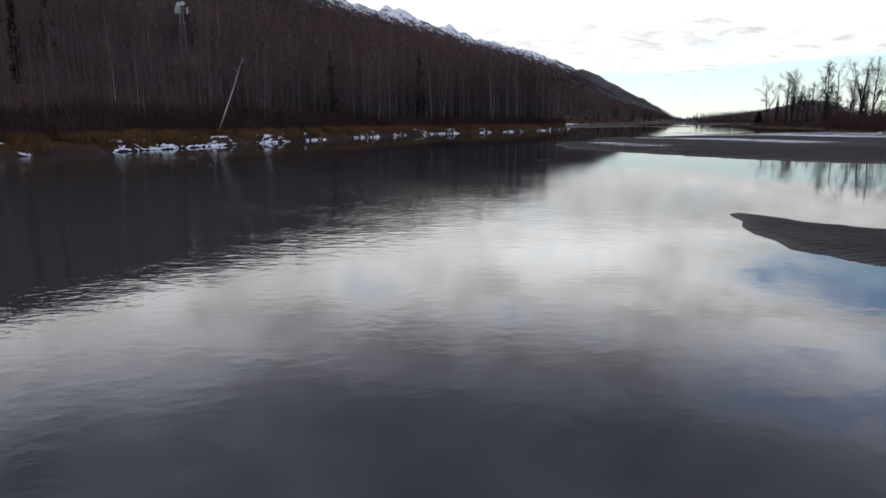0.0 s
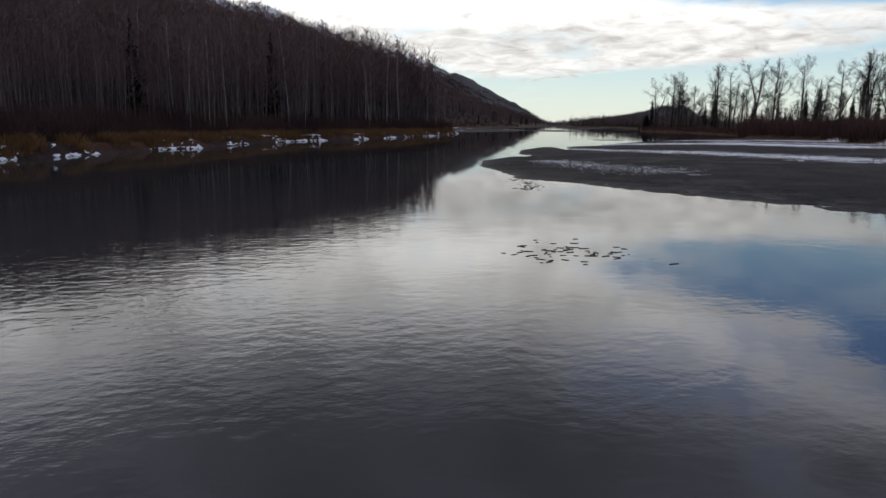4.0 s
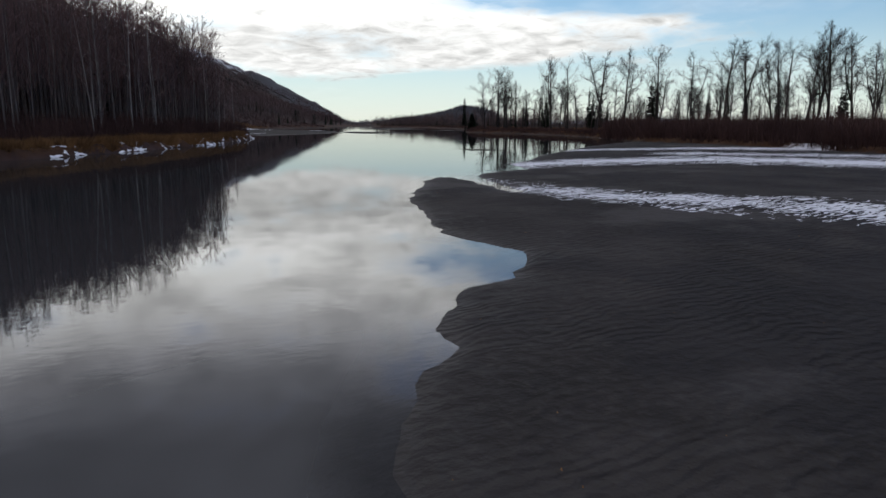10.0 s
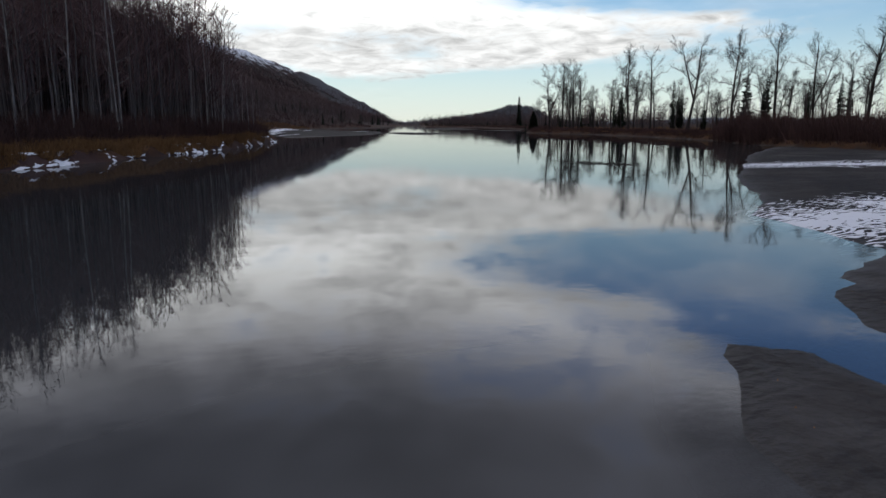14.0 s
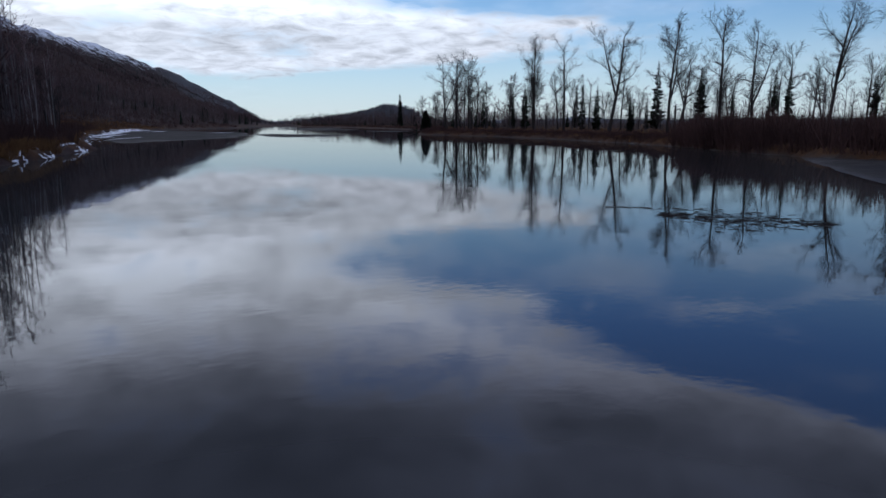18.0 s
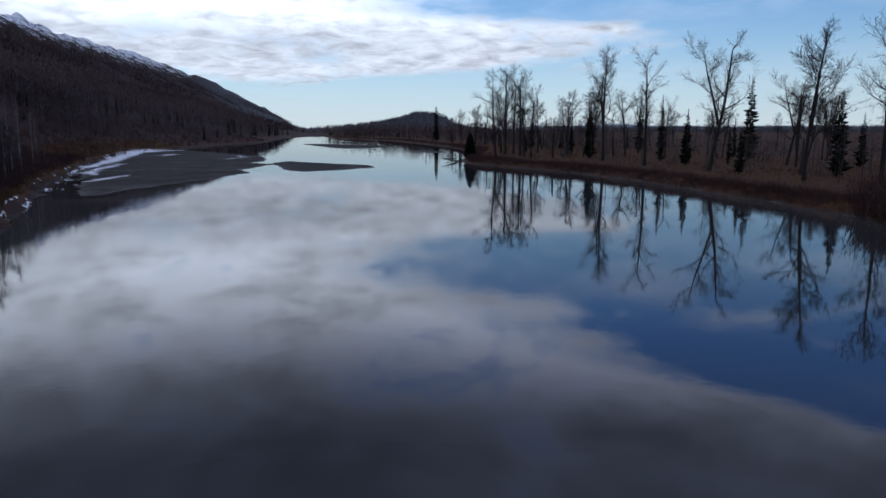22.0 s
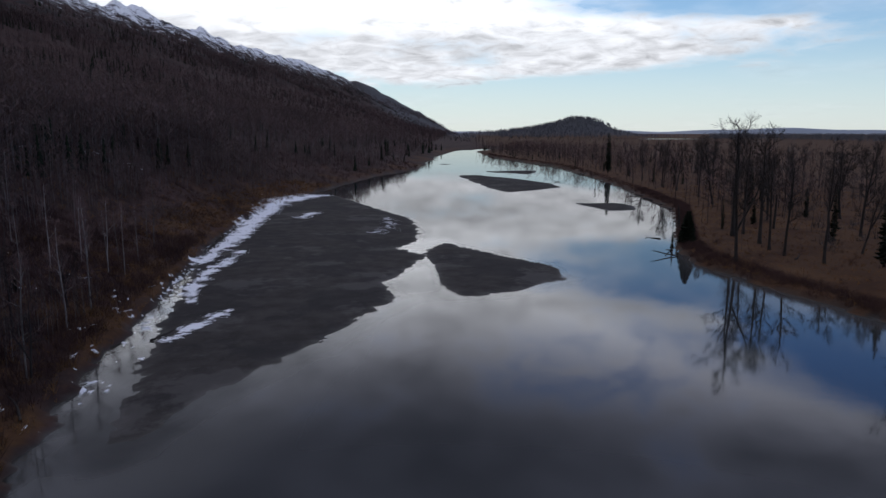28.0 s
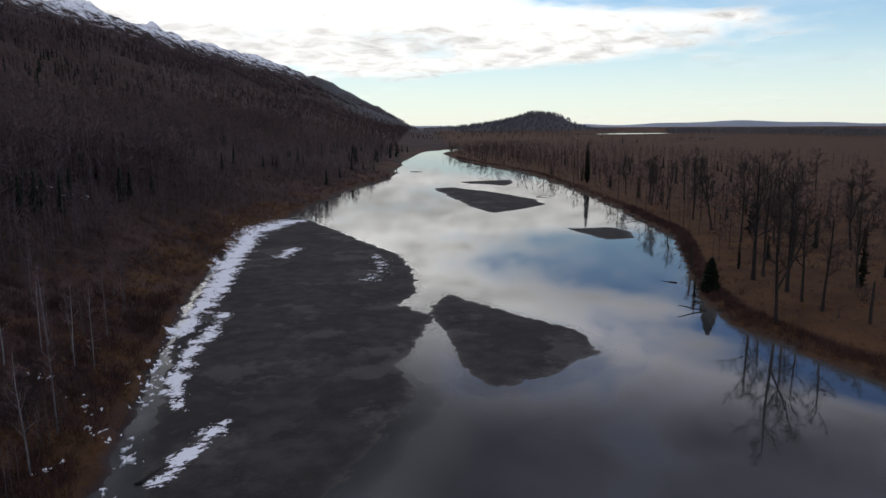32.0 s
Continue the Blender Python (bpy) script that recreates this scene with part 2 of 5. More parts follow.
def ground_material():
    m, t, b = material("ground_surface", 0.85)
    def attr(name):
        a = t.nodes.new("ShaderNodeAttribute")
        a.attribute_name = name
        return a.outputs["Fac"]
    pos = t.nodes.new("ShaderNodeNewGeometry").outputs["Position"]
    sep = t.nodes.new("ShaderNodeSeparateXYZ")
    t.links.new(pos, sep.inputs[0])
    z = sep.outputs[2]
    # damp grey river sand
    sand = blend(t, ramp(t, noise_at(t, 0.35, 5), 0.3, 0.7), (0.031, 0.028, 0.0255), (0.053, 0.048, 0.044))
    sand = blend(t, ramp(t, noise_at(t, 6.0, 5), 0.45, 0.75, 0, 0.5), sand, (0.072, 0.065, 0.060))
    sand = blend(t, ramp(t, noise_at(t, 0.09, 6, rough=0.65), 0.49, 0.55, 0, 0.5), sand, (0.025, 0.024, 0.025))
    sand = blend(t, ramp(t, noise_at(t, 0.07, 9, rough=0.68), 0.53, 0.60, 0, 0.65), sand, (0.085, 0.079, 0.074))
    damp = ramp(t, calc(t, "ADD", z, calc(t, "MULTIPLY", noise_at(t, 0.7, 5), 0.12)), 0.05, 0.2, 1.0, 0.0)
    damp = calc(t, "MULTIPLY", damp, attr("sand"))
    # dead grass and leaf litter
    grass = blend(t, ramp(t, noise_at(t, 0.12, 6), 0.3, 0.7), (0.048, 0.023, 0.012), (0.105, 0.055, 0.025))
    grass = blend(t, ramp(t, noise_at(t, 0.02, 7, rough=0.7), 0.42, 0.62), grass, (0.078, 0.041, 0.021))
    grass = blend(t, ramp(t, noise_at(t, 1.6, 5), 0.4, 0.8, 0, 0.7), grass, (0.03, 0.018, 0.013))
    # forest floor and wooded slope
    wood = blend(t, ramp(t, noise_at(t, 0.035, 9, rough=0.75), 0.38, 0.62), (0.027, 0.016, 0.0145), (0.058, 0.034, 0.031))
    wood = blend(t, ramp(t, noise_at(t, 0.9, 6), 0.5, 0.75, 0, 0.6), wood, (0.07, 0.038, 0.024))
    dark = blend(t, ramp(t, noise_at(t, 0.05, 6), 0.45, 0.6), wood, (0.024, 0.022, 0.022))
    wood = blend(t, ramp(t, z, 90, 200), wood, dark)
    laid = calc(t, "ADD", attr("snow"), calc(t, "MULTIPLY", calc(t, "SUBTRACT", noise_at(t, 0.45, 7, rough=0.7), 0.5), 2.2))
    comb = node(t, "ShaderNodeTexWave", Scale=1.1, Distortion=14.0, Detail=3.0)
    comb.bands_direction = "Y"
    t.links.new(pos, comb.inputs["Vector"])
    laid = calc(t, "ADD", laid, calc(t, "MULTIPLY", calc(t, "SUBTRACT", comb.outputs["Fac"], 0.6), ramp(t, sep.outputs[1], 130, 180, 0.6, 0.0)))
    rows = calc(t, "MULTIPLY", calc(t, "SUBTRACT", noise_at(t, 1.9, 5, (1.0, 1.7, 1.0)), 0.5), 2.0)
    laid = calc(t, "MULTIPLY", calc(t, "ADD", laid, rows), ramp(t, attr("snow"), 0.0, 0.15))
    snowline = calc(t, "ADD", calc(t, "MULTIPLY", z, 0.006), calc(t, "MULTIPLY", calc(t, "SUBTRACT", noise_at(t, 0.03, 12, rough=0.88), 0.5), 4.2))
    wood = blend(t, calc(t, "MULTIPLY", ramp(t, snowline, 1.62, 1.84), ramp(t, z, 120, 170)), wood, (0.84, 0.85, 0.87))
    # far to the right the floor fades to grey, haze painted into its colour
    wood = blend(t, ramp(t, sep.outputs[0], 900, 1150), wood, (0.085, 0.084, 0.088))
    col = blend(t, attr("meadow"), wood, grass)
    col = blend(t, attr("sand"), col, sand)
    col = blend(t, ramp(t, laid, 0.5, 0.55), col, (0.84, 0.85, 0.87))
    t.links.new(col, b.inputs["Base Color"])
    rip = node(t, "ShaderNodeTexWave", Scale=1.3, Distortion=13.0, Detail=3.0)
    rip.bands_direction = "Y"
    rip.inputs["Detail Scale"].default_value = 0.7
    t.links.new(pos, rip.inputs["Vector"])
    hgt = calc(t, "ADD", calc(t, "MULTIPLY", rip.outputs["Fac"], calc(t, "MULTIPLY", ramp(t, noise_at(t, 0.3, 3), 0.35, 0.6), ramp(t, sep.outputs[1], 84, 110, 0.42, 0.16))), calc(t, "MULTIPLY", noise_at(t, 3.0, 6), 1.5))
    hgt = calc(t, "ADD", hgt, calc(t, "MULTIPLY", noise_at(t, 1.3, 3, (1.0, 2.6, 1.0), 0.5, radians(-24)), ramp(t, sep.outputs[1], 120, 220, 0.9, 0.0)))
    bumped(t, b, calc(t, "MULTIPLY", hgt, ramp(t, sep.outputs[1], 130, 240, 1.0, 0.2)), 1.0, 0.1)
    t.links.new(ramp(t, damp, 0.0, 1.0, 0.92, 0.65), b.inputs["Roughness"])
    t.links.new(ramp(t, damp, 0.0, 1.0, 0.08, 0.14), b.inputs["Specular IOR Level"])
    return m


def water_material():
    m = bpy.data.materials.new("river_water")
    m.use_nodes = True
    t = m.node_tree
    t.nodes.clear()
    out = t.nodes.new("ShaderNodeOutputMaterial")
    gloss = node(t, "ShaderNodeBsdfGlossy", Roughness=0.012)
    body = t.nodes.new("ShaderNodeBsdfDiffuse")
    clear = node(t, "ShaderNodeBsdfTransparent", Color=(0.75, 0.8, 0.8, 1))
    a = t.nodes.new("ShaderNodeAttribute")
    a.attribute_name = "depth"
    t.links.new(blend(t, ramp(t, a.outputs["Fac"], 0.1, 1.1), (0.078, 0.077, 0.071), (0.034, 0.036, 0.037)), body.inputs["Color"])
    under = t.nodes.new("ShaderNodeMixShader")
    t.links.new(ramp(t, a.outputs["Fac"], 0.0, 0.16, 0.2, 1.0), under.inputs[0])
    link_nodes(t, (clear.outputs[0], under.inputs[1]), (body.outputs[0], under.inputs[2]))
    fres = node(t, "ShaderNodeFresnel", IOR=1.5)
    top = t.nodes.new("ShaderNodeMixShader")
    link_nodes(t, (fres.outputs[0], top.inputs[0]), (under.outputs[0], top.inputs[1]), (gloss.outputs[0], top.inputs[2]), (top.outputs[0], out.inputs["Surface"]))
    wide = noise_at(t, 0.9, 3, (1, 1, 1))
    small = noise_at(t, 4.2, 3, (0.75, 1.0, 1))
    sep = t.nodes.new("ShaderNodeSeparateXYZ")
    t.links.new(t.nodes.new("ShaderNodeNewGeometry").outputs["Position"], sep.inputs[0])
    # quicker, broken water over the riffle at the lower end of the reach
    reach = calc(t, "MULTIPLY", ramp(t, sep.outputs[1], 34, 72, 1.0, 0.0), ramp(t, sep.outputs[1], 4, 22, 0.3, 1.0))
    reach = calc(t, "MULTIPLY", reach, ramp(t, calc(t, "SUBTRACT", sep.outputs[0], calc(t, "MULTIPLY", sep.outputs[1], 0.16)), -6, 9, 1.0, 0.12))
    riffle = calc(t, "MULTIPLY", reach, ramp(t, noise_at(t, 0.14, 6), 0.3, 0.62, 0.35, 1.0))
    stir = calc(t, "ADD", ramp(t, noise_at(t, 0.05, 2), 0.45, 0.65, 0.12, 0.8), calc(t, "MULTIPLY", riffle, 4.6))
    h = calc(t, "ADD", calc(t, "MULTIPLY", calc(t, "MULTIPLY", wide, calc(t, "ADD", 0.32, calc(t, "MULTIPLY", riffle, 1.0))), 0.5), calc(t, "MULTIPLY", calc(t, "MULTIPLY", small, stir), 0.16))
    bm = node(t, "ShaderNodeBump", Strength=1.0, Distance=0.014)
    link_nodes(t, (h, bm.inputs["Height"]), (bm.outputs[0], gloss.inputs["Normal"]))
    return m


M_GROUND, M_WATER = ground_material(), water_material()
M_SNOW = plain("old_snow", (0.74, 0.76, 0.79), (0.9, 0.91, 0.93), 2.0, 0.7, bump=0.4)
M_BIRCH = plain("birch_bark", (0.05, 0.042, 0.04), (0.38, 0.345, 0.325), 0.8, 0.8, "object")
M_WHITE = plain("white_birch_bark", (0.22, 0.19, 0.18), (0.62, 0.58, 0.55), 1.4, 0.8, "object")
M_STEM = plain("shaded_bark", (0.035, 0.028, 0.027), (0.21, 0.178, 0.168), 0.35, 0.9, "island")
M_TWIG = plain("birch_twigs", (0.085, 0.052, 0.05), (0.21, 0.135, 0.128), 0.2, 0.9, "island")
M_BARK = plain("cottonwood_bark", (0.022, 0.019, 0.018), (0.052, 0.045, 0.042), 1.5, 0.9, "object", 0.5)
M_LIMB = plain("cottonwood_twigs", (0.02, 0.017, 0.0165), (0.062, 0.053, 0.051), 0.5, 0.9, "island")
M_NEEDLE = plain("spruce_needles", (0.009, 0.013, 0.009), (0.022, 0.029, 0.018), 0.8, 0.9, "island")
M_WILLOW = plain("willow_stems", (0.03, 0.018, 0.0165), (0.105, 0.06, 0.053), 0.12, 0.9, "island", 0.0, 0.4)
M_GRASS = plain("dead_grass", (0.052, 0.027, 0.014), (0.29, 0.158, 0.068), 0.1, 0.9, "island")
M_FARWOOD = plain("bare_woods", (0.03, 0.0195, 0.019), (0.15, 0.1, 0.098), 0.012, 0.95, "island", 0.0, 0.3)
M_VALLEY = plain("valley_twigs", (0.04, 0.026, 0.025), (0.175, 0.118, 0.112), 0.022, 0.9, "island", 0.0, 0.45)
# far woods: air haze mixed into the twig and needle colour
M_HAZEWOOD = plain("hazed_distant_woods", (0.08, 0.082, 0.09), (0.135, 0.135, 0.145), 0.02, 0.95, "island")
M_MUD = plain("wet_mud", (0.03, 0.027, 0.025), (0.06, 0.052, 0.046), 1.0, 0.5)

# ---- plan of the river ----
LEFT = np.array([(-140, -400), (-62, -40), (-45, 10), (-29, 45), (-20, 62), (-16, 73), (-11.5, 85), (-6, 99), (1.8, 115), (7, 130), (12, 137), (17, 142.5), (23.5, 151), (28.5, 158), (33, 166), (38.5, 174), (45, 184), (52, 200), (61, 224), (65, 245),
                 (68, 265), (72, 285), (78, 312), (86, 350), (98, 389), (107, 412), (132, 460), (150, 492), (185, 550), (223, 594), (265, 690), (300, 760),
                 (390, 930), (455, 1000), (900, 1090), (1500, 1500), (2000, 2200), (3200, 4900)], float)
RIGHT = np.array([(20, -400), (44, -40), (60, 10), (72, 60), (85, 105), (97, 132), (108, 160), (116, 172), (130, 192), (141, 215), (150, 235), (158, 260), (160, 282),
                  (163, 297), (172, 312), (191, 334), (218, 366), (240, 410), (268, 471), (315, 583), (352, 754), (412, 925), (480, 990), (905, 1078), (1506, 1494), (2006, 2194), (3206, 4896)], float)
BARS = {
    "near": [(10.4, 17), (9.8, 15.5), (9.1, 13.2), (8.7, 10.9), (9.4, 9), (12.3, 5), (24, -2), (45, -6), (40, 2), (24, 7.2), (14.1, 11.8), (11.4, 14.7)],
    "main": [(60, 30), (40, 34), (28, 42), (24, 48), (21.5, 54), (20, 59), (18.2, 64.3), (18.6, 68), (18.9, 72), (19, 74), (19.6, 76), (20.6, 78), (21.7, 80.7), (23.1, 82.5), (24.8, 84.6), (25.4, 85.9), (26.6, 86.4),
             (29, 88.5), (28.5, 91), (29.5, 94), (31.5, 99), (34, 103.5), (36, 106), (37.2, 108), (39, 110), (40, 109.5), (39, 106), (38, 102.5), (37.4, 100.5), (38, 100.5), (39, 103),
             (40.5, 107), (42, 110), (45, 112), (48, 113), (51, 119), (57, 124), (64, 131), (73, 138), (88, 150), (108, 163), (125, 165), (125, 90), (100, 40)],
    "left": [(72, 256), (80, 266), (90, 275), (101, 287), (106, 292), (108, 303), (115, 312), (122, 322), (120, 332), (126, 338), (131, 350), (135, 362), (138, 376), (137, 400), (136, 430), (134, 456),
             (118, 452), (108, 416), (97, 384), (88, 352), (82, 327), (79, 307), (76.5, 290), (74, 272)],
    "mid": [(124, 327), (131, 334), (133, 327), (135, 316), (139, 305), (135, 295), (122, 290), (115, 290), (116, 299)],
    "far": [(221, 534), (234, 534), (238, 500), (238, 469), (231, 448), (214, 440), (198, 434), (202, 460), (209, 489)],
    "thin": [(247, 565), (286, 562), (272, 540), (261, 524), (250, 545)],
    "spit": [(199, 392), (215, 388), (212, 376), (206, 369), (197, 370)],
    "last": [(255, 640), (262, 660), (272, 655), (266, 638)],
}


def river_side(line, x, y):
    """Metres to the right of a bank line, which runs up the valley."""
    at = np.interp(y, line[:, 1], line[:, 0])
    lean = np.interp(y + 8, line[:, 1], line[:, 0]) - np.interp(y - 8, line[:, 1], line[:, 0])
    return (x - at) / np.sqrt(1 + (lean / 16) ** 2)


def inside(poly, x, y):
    """Metres inside a closed outline, negative outside."""
    p = np.array(poly, float)
    best, odd = np.full(x.shape, 1e9), np.zeros(x.shape, bool)
    for (ax, ay), (bx, by) in zip(p, np.roll(p, -1, 0)):
        dx, dy = bx - ax, by - ay
        k = np.clip(((x - ax) * dx + (y - ay) * dy) / (dx * dx + dy * dy), 0, 1)
        best = np.minimum(best, (x - ax - k * dx) ** 2 + (y - ay - k * dy) ** 2)
        with np.errstate(divide="ignore", invalid="ignore"):
            odd ^= ((ay > y) != (by > y)) & (x < dx * (y - ay) / (dy if dy else 1e-9) + ax)
    return np.where(odd, 1, -1) * np.sqrt(best)


def waves(x, y, size, seed=0):
    """A smooth wandering value between about -1 and 1."""
    rng = np.random.RandomState(seed)
    total, weight = np.zeros_like(x, float), 0
    for octave in range(3):
        for _ in range(4):
            a, ph, k = rng.uniform(0, 6.28), rng.uniform(0, 6.28), 2 ** octave * rng.uniform(0.7, 1.4) * 2 * math.pi / size
            total += 0.5 ** octave * np.sin(k * (x * math.cos(a) + y * math.sin(a)) + ph + 1.3 * np.sin(0.6 * k * (y * math.cos(a) - x * math.sin(a)) + ph))
            weight += 0.5 ** octave
    return total / weight * 1.8


RIDGE_S = (-1500, 0, 1000, 1700, 1950, 2080, 2250, 2600, 3000, 3300, 4000, 4300, 4600)
RIDGE_D = (800, 800, 850, 860, 860, 860, 850, 790, 740, 700, 390, 150, 60)
RIDGE_H = (200, 220, 290, 318, 324, 350, 322, 322, 314, 328, 216, 84, 14)


# where snow lies: plan lines with the half width at each end
SNOW_LINES = (([(83, 330), (87, 343), (93, 360), (98, 380), (104, 399), (113, 428), (130, 448)], 1.7, 4.6, 1.05), ([(76.5, 283), (80, 288), (84, 293)], 1.5, 1.9, 0.75),
              ([(80, 300), (81, 312), (85, 325)], 1.4, 2.0, 0.8), ([(86, 325), (91, 338)], 2.4, 2.2, 0.75), ([(112, 385), (117, 395)], 3.0, 3.0, 0.7), ([(122, 352), (128, 362)], 4.5, 4.5, 0.36), ([(130, 366), (133, 378)], 3.0, 3.5, 0.4),
              ([(39, 101), (39, 95), (41.5, 88), (44, 80), (46, 72)], 2.0, 6.0, 0.85), ([(50, 117), (58, 115.5), (66, 110), (72, 98)], 4.0, 8.0, 1.0),
              ([(74, 137), (82, 131), (92, 122)], 4.0, 6.5, 0.9), ([(72, 120), (84, 105)], 5.0, 6.0, 0.8), ([(25.2, 77), (25, 72), (25.8, 67), (27, 62)], 1.2, 3.0, 0.28))
PONDS = ((1420, 1860, 200, 150), (1150, 1650, 130, 40), (735, 1262, 60, 30), (1500, 1560, 300, 26), (2300, 2100, 500, 60))


def terrain(x, y, full=False):
    """The height of the ground, and with full how sandy and how grassy it is."""
    jag = waves(x, y, 9, 1) * 0.8 + waves(x, y, 2.6, 2) * 0.25
    dl, dr = -river_side(LEFT, x, y) + jag, river_side(RIGHT, x, y) + jag
    bed = -0.25 - np.interp(y, (30, 75), (0.04, 0.12)) * np.minimum(np.minimum(np.abs(dl), np.abs(dr)), 12)
    bar = np.full(x.shape, -1e9)
    fray = waves(x, y, 3.2, 5) * 0.3 + waves(x, y, 11, 6) * 0.5 + waves(x, y, 1.5, 15) * np.where(y < 112, 0.26, 0.12) + (waves(x, y, 2.6, 16) * 0.6 + waves(x, y, 6.5, 19) * 0.45) * (y > 250)
    for name, poly in BARS.items():
        p = np.array(poly)
        lo, hi = p.min(0) - 30, p.max(0) + 30
        pick = (x > lo[0]) & (x < hi[0]) & (y > lo[1]) & (y < hi[1])
        if pick.any():
            bar[pick] = np.maximum(bar[pick], inside(poly, x[pick], y[pick]))
    rough = np.where(y > 200, 0.95, np.where((y > 48) & (y < 112), 0.6, 0.35))
    s = bar + fray * rough
    sandy = np.where(s > 0, 0.05 * np.clip(s / 0.25, 0, 1) + 0.035 * np.minimum(s, 3) + 0.02 * np.clip(s - 3, 0, 12), np.where(y > 200, np.where(y < 296, 0.03, 0.09) * np.maximum(s, -4.5) + 0.11 * np.clip(s + 4.5, -12, 0), 0.13 * np.maximum(s, -12)))
    sandy = sandy + 0.02 * waves(x, y, 1.5, 7) * (s > 0.3)
    # puddles in the low end of the bar
    sandy = sandy - 0.2 * np.clip(waves(x, y, 2.4, 18) + 0.1, 0, 1) * np.clip((64 - y) / 5, 0, 1) * np.clip((y - 46) / 5, 0, 1) * np.clip(5 - s, 0, 1) * (s > 0)
    h = np.maximum(bed, sandy)
    hump = 0.12 * waves(x, y, 5, 8) + 0.16 * waves(x, y, 23, 9)
    def bank(d):
        rise = 0.18 * np.clip(d / 0.25, 0, 1) + 0.06 * np.clip(d, 0, 1) + 0.7 * np.clip((d - 0.5) / 0.8, 0, 1) ** 0.8 + 0.3 * np.clip((d - 1.4) / 8, 0, 1)
        return np.where(d > 0, rise + hump * np.clip((d - 0.5) / 3, 0, 1), -0.3 + 0.3 * np.maximum(d, -4))
    h = np.where(dl > -1, np.maximum(h, bank(dl)), h)
    h = np.where(dr > -1, np.maximum(h, bank(dr)), h)
    # the wooded mountain side along the left bank
    along, off = x * 0.4 + y * 0.917, y * 0.4 - x * 0.917 + 20
    q = np.clip(off - 25, 0, None) / np.interp(along, RIDGE_S, RIDGE_D)
    hgt = np.interp(along, RIDGE_S, RIDGE_H)
    form = np.where(q < 1, q ** 1.35, np.maximum(1 - 0.7 * (q - 1), 0.2))
    crag = 1 + 0.055 * waves(x, y, 420, 11) * np.clip(q * 1.5, 0, 1) + 0.028 * waves(x, y, 110, 12) * np.clip(q * 1.5, 0, 1) + 0.012 * waves(x, y, 46, 17) * np.clip(q * 2 - 0.8, 0, 1)
    slope = hgt * form * crag * np.clip((dl - 4) / 40, 0, 1)
    h = h + np.where(dl > 0, slope, 0)
    # the lone hill and low ground beyond the flats
    hill = 38 * np.exp(-(((x - 1505) / 170) ** 2 + ((y - 2370) / 150) ** 2) ** 1.3) + 21 * np.exp(-((x - 1526) / 78) ** 4 - ((y - 2370) / 90) ** 4) + 20 * np.exp(-((x - 1290) / 230) ** 2 - ((y - 2420) / 130) ** 2)
    rim = 6 * np.clip((np.hypot(x, y) - 3600) / 900, 0, 1) * (1 + 0.3 * waves(x, y, 1500, 13))
    h = h + np.where((dr > 5) | (dl > 5), hill + rim, 0)
    for px, py, rx, ry in PONDS:
        k = ((x - px) / rx) ** 2 + ((y - py) / ry) ** 2
        h = np.where((k < 1) & (np.maximum(dl, dr) > 5), -0.5, h)
    if not full:
        return h
    sand = np.where((dl > -0.6) & (y < 252), 0, np.clip(1.15 - np.maximum(dl, dr) / 0.4, 0, 1))
    meadow = np.clip(np.maximum(np.where(off < -20, np.maximum(dr, dl), dr), 6 + 9 * waves(x, y, 30, 14) - dl * np.where(y > 225, 0.5, 1)) / 6, 0, 1) * np.where(hill > 3, np.clip(1 - hill / 12, 0, 1), 1)
    meadow = meadow * np.where(dl > -1, np.clip((dl - 0.4) / 0.4, 0, 1), 1)
    snow = np.zeros_like(x)
    for pts, w0, w1, fill in SNOW_LINES:
        p = np.array(pts, float)
        for k, ((ax, ay), (bx, by)) in enumerate(zip(p[:-1], p[1:])):
            u = np.clip(((x - ax) * (bx - ax) + (y - ay) * (by - ay)) / ((bx - ax) ** 2 + (by - ay) ** 2), 0, 1)
            w = w0 + (w1 - w0) * (k + u) / (len(p) - 1)
            gap = np.hypot(x - ax - u * (bx - ax), y - ay - u * (by - ay)) + w * (0.45 * waves(x, y, 7, 41) + 0.3 * waves(x, y, 17, 42)) * (y > 200)
            snow = np.maximum(snow, np.clip(fill - 0.75 * gap / w, 0, 1))
    return h, sand, meadow, snow


def steps(*runs):
    """Grid lines: (start, end, spacing), with the last spacing growing outwards by a tenth each step."""
    out = []
    for a, b, d in runs:
        out += list(np.arange(a, b, d))
    return out


def grow(start, end, d, rate=1.1):
    out, v, sign = [], start, 1 if end > start else -1
    while (end - v) * sign > 0:
        out.append(v)
        v, d = v + sign * d, min(d * rate, 45)
    return out + [end]


def mesh_of(name, verts, faces, mats=(), smooth=False):
    me = bpy.data.meshes.new(name)
    verts, faces = np.asarray(verts, np.float32), np.asarray(faces, np.int32)
    n, k = faces.shape
    me.vertices.add(len(verts))
    me.vertices.foreach_set("co", verts.ravel())
    me.loops.add(n * k)
    me.loops.foreach_set("vertex_index", faces.ravel())
    me.polygons.add(n)
    me.polygons.foreach_set("loop_start", np.arange(0, n * k, k, dtype=np.int32))
    me.polygons.foreach_set("use_smooth", np.full(n, smooth))
    me.update(calc_edges=True)
    for m in mats:
        me.materials.append(m)
    return me


def grid_mesh(name, xs, ys, heights, mat):
    nx, ny = len(xs), len(ys)
    gx, gy = np.meshgrid(xs, ys)
    verts = np.stack([gx.ravel(), gy.ravel(), heights.ravel()], 1)
    i = (np.arange(ny - 1)[:, None] * nx + np.arange(nx - 1)[None]).ravel()
    return mesh_of(name, verts, np.stack([i, i + 1, i + nx + 1, i + nx], 1), (mat,), True)


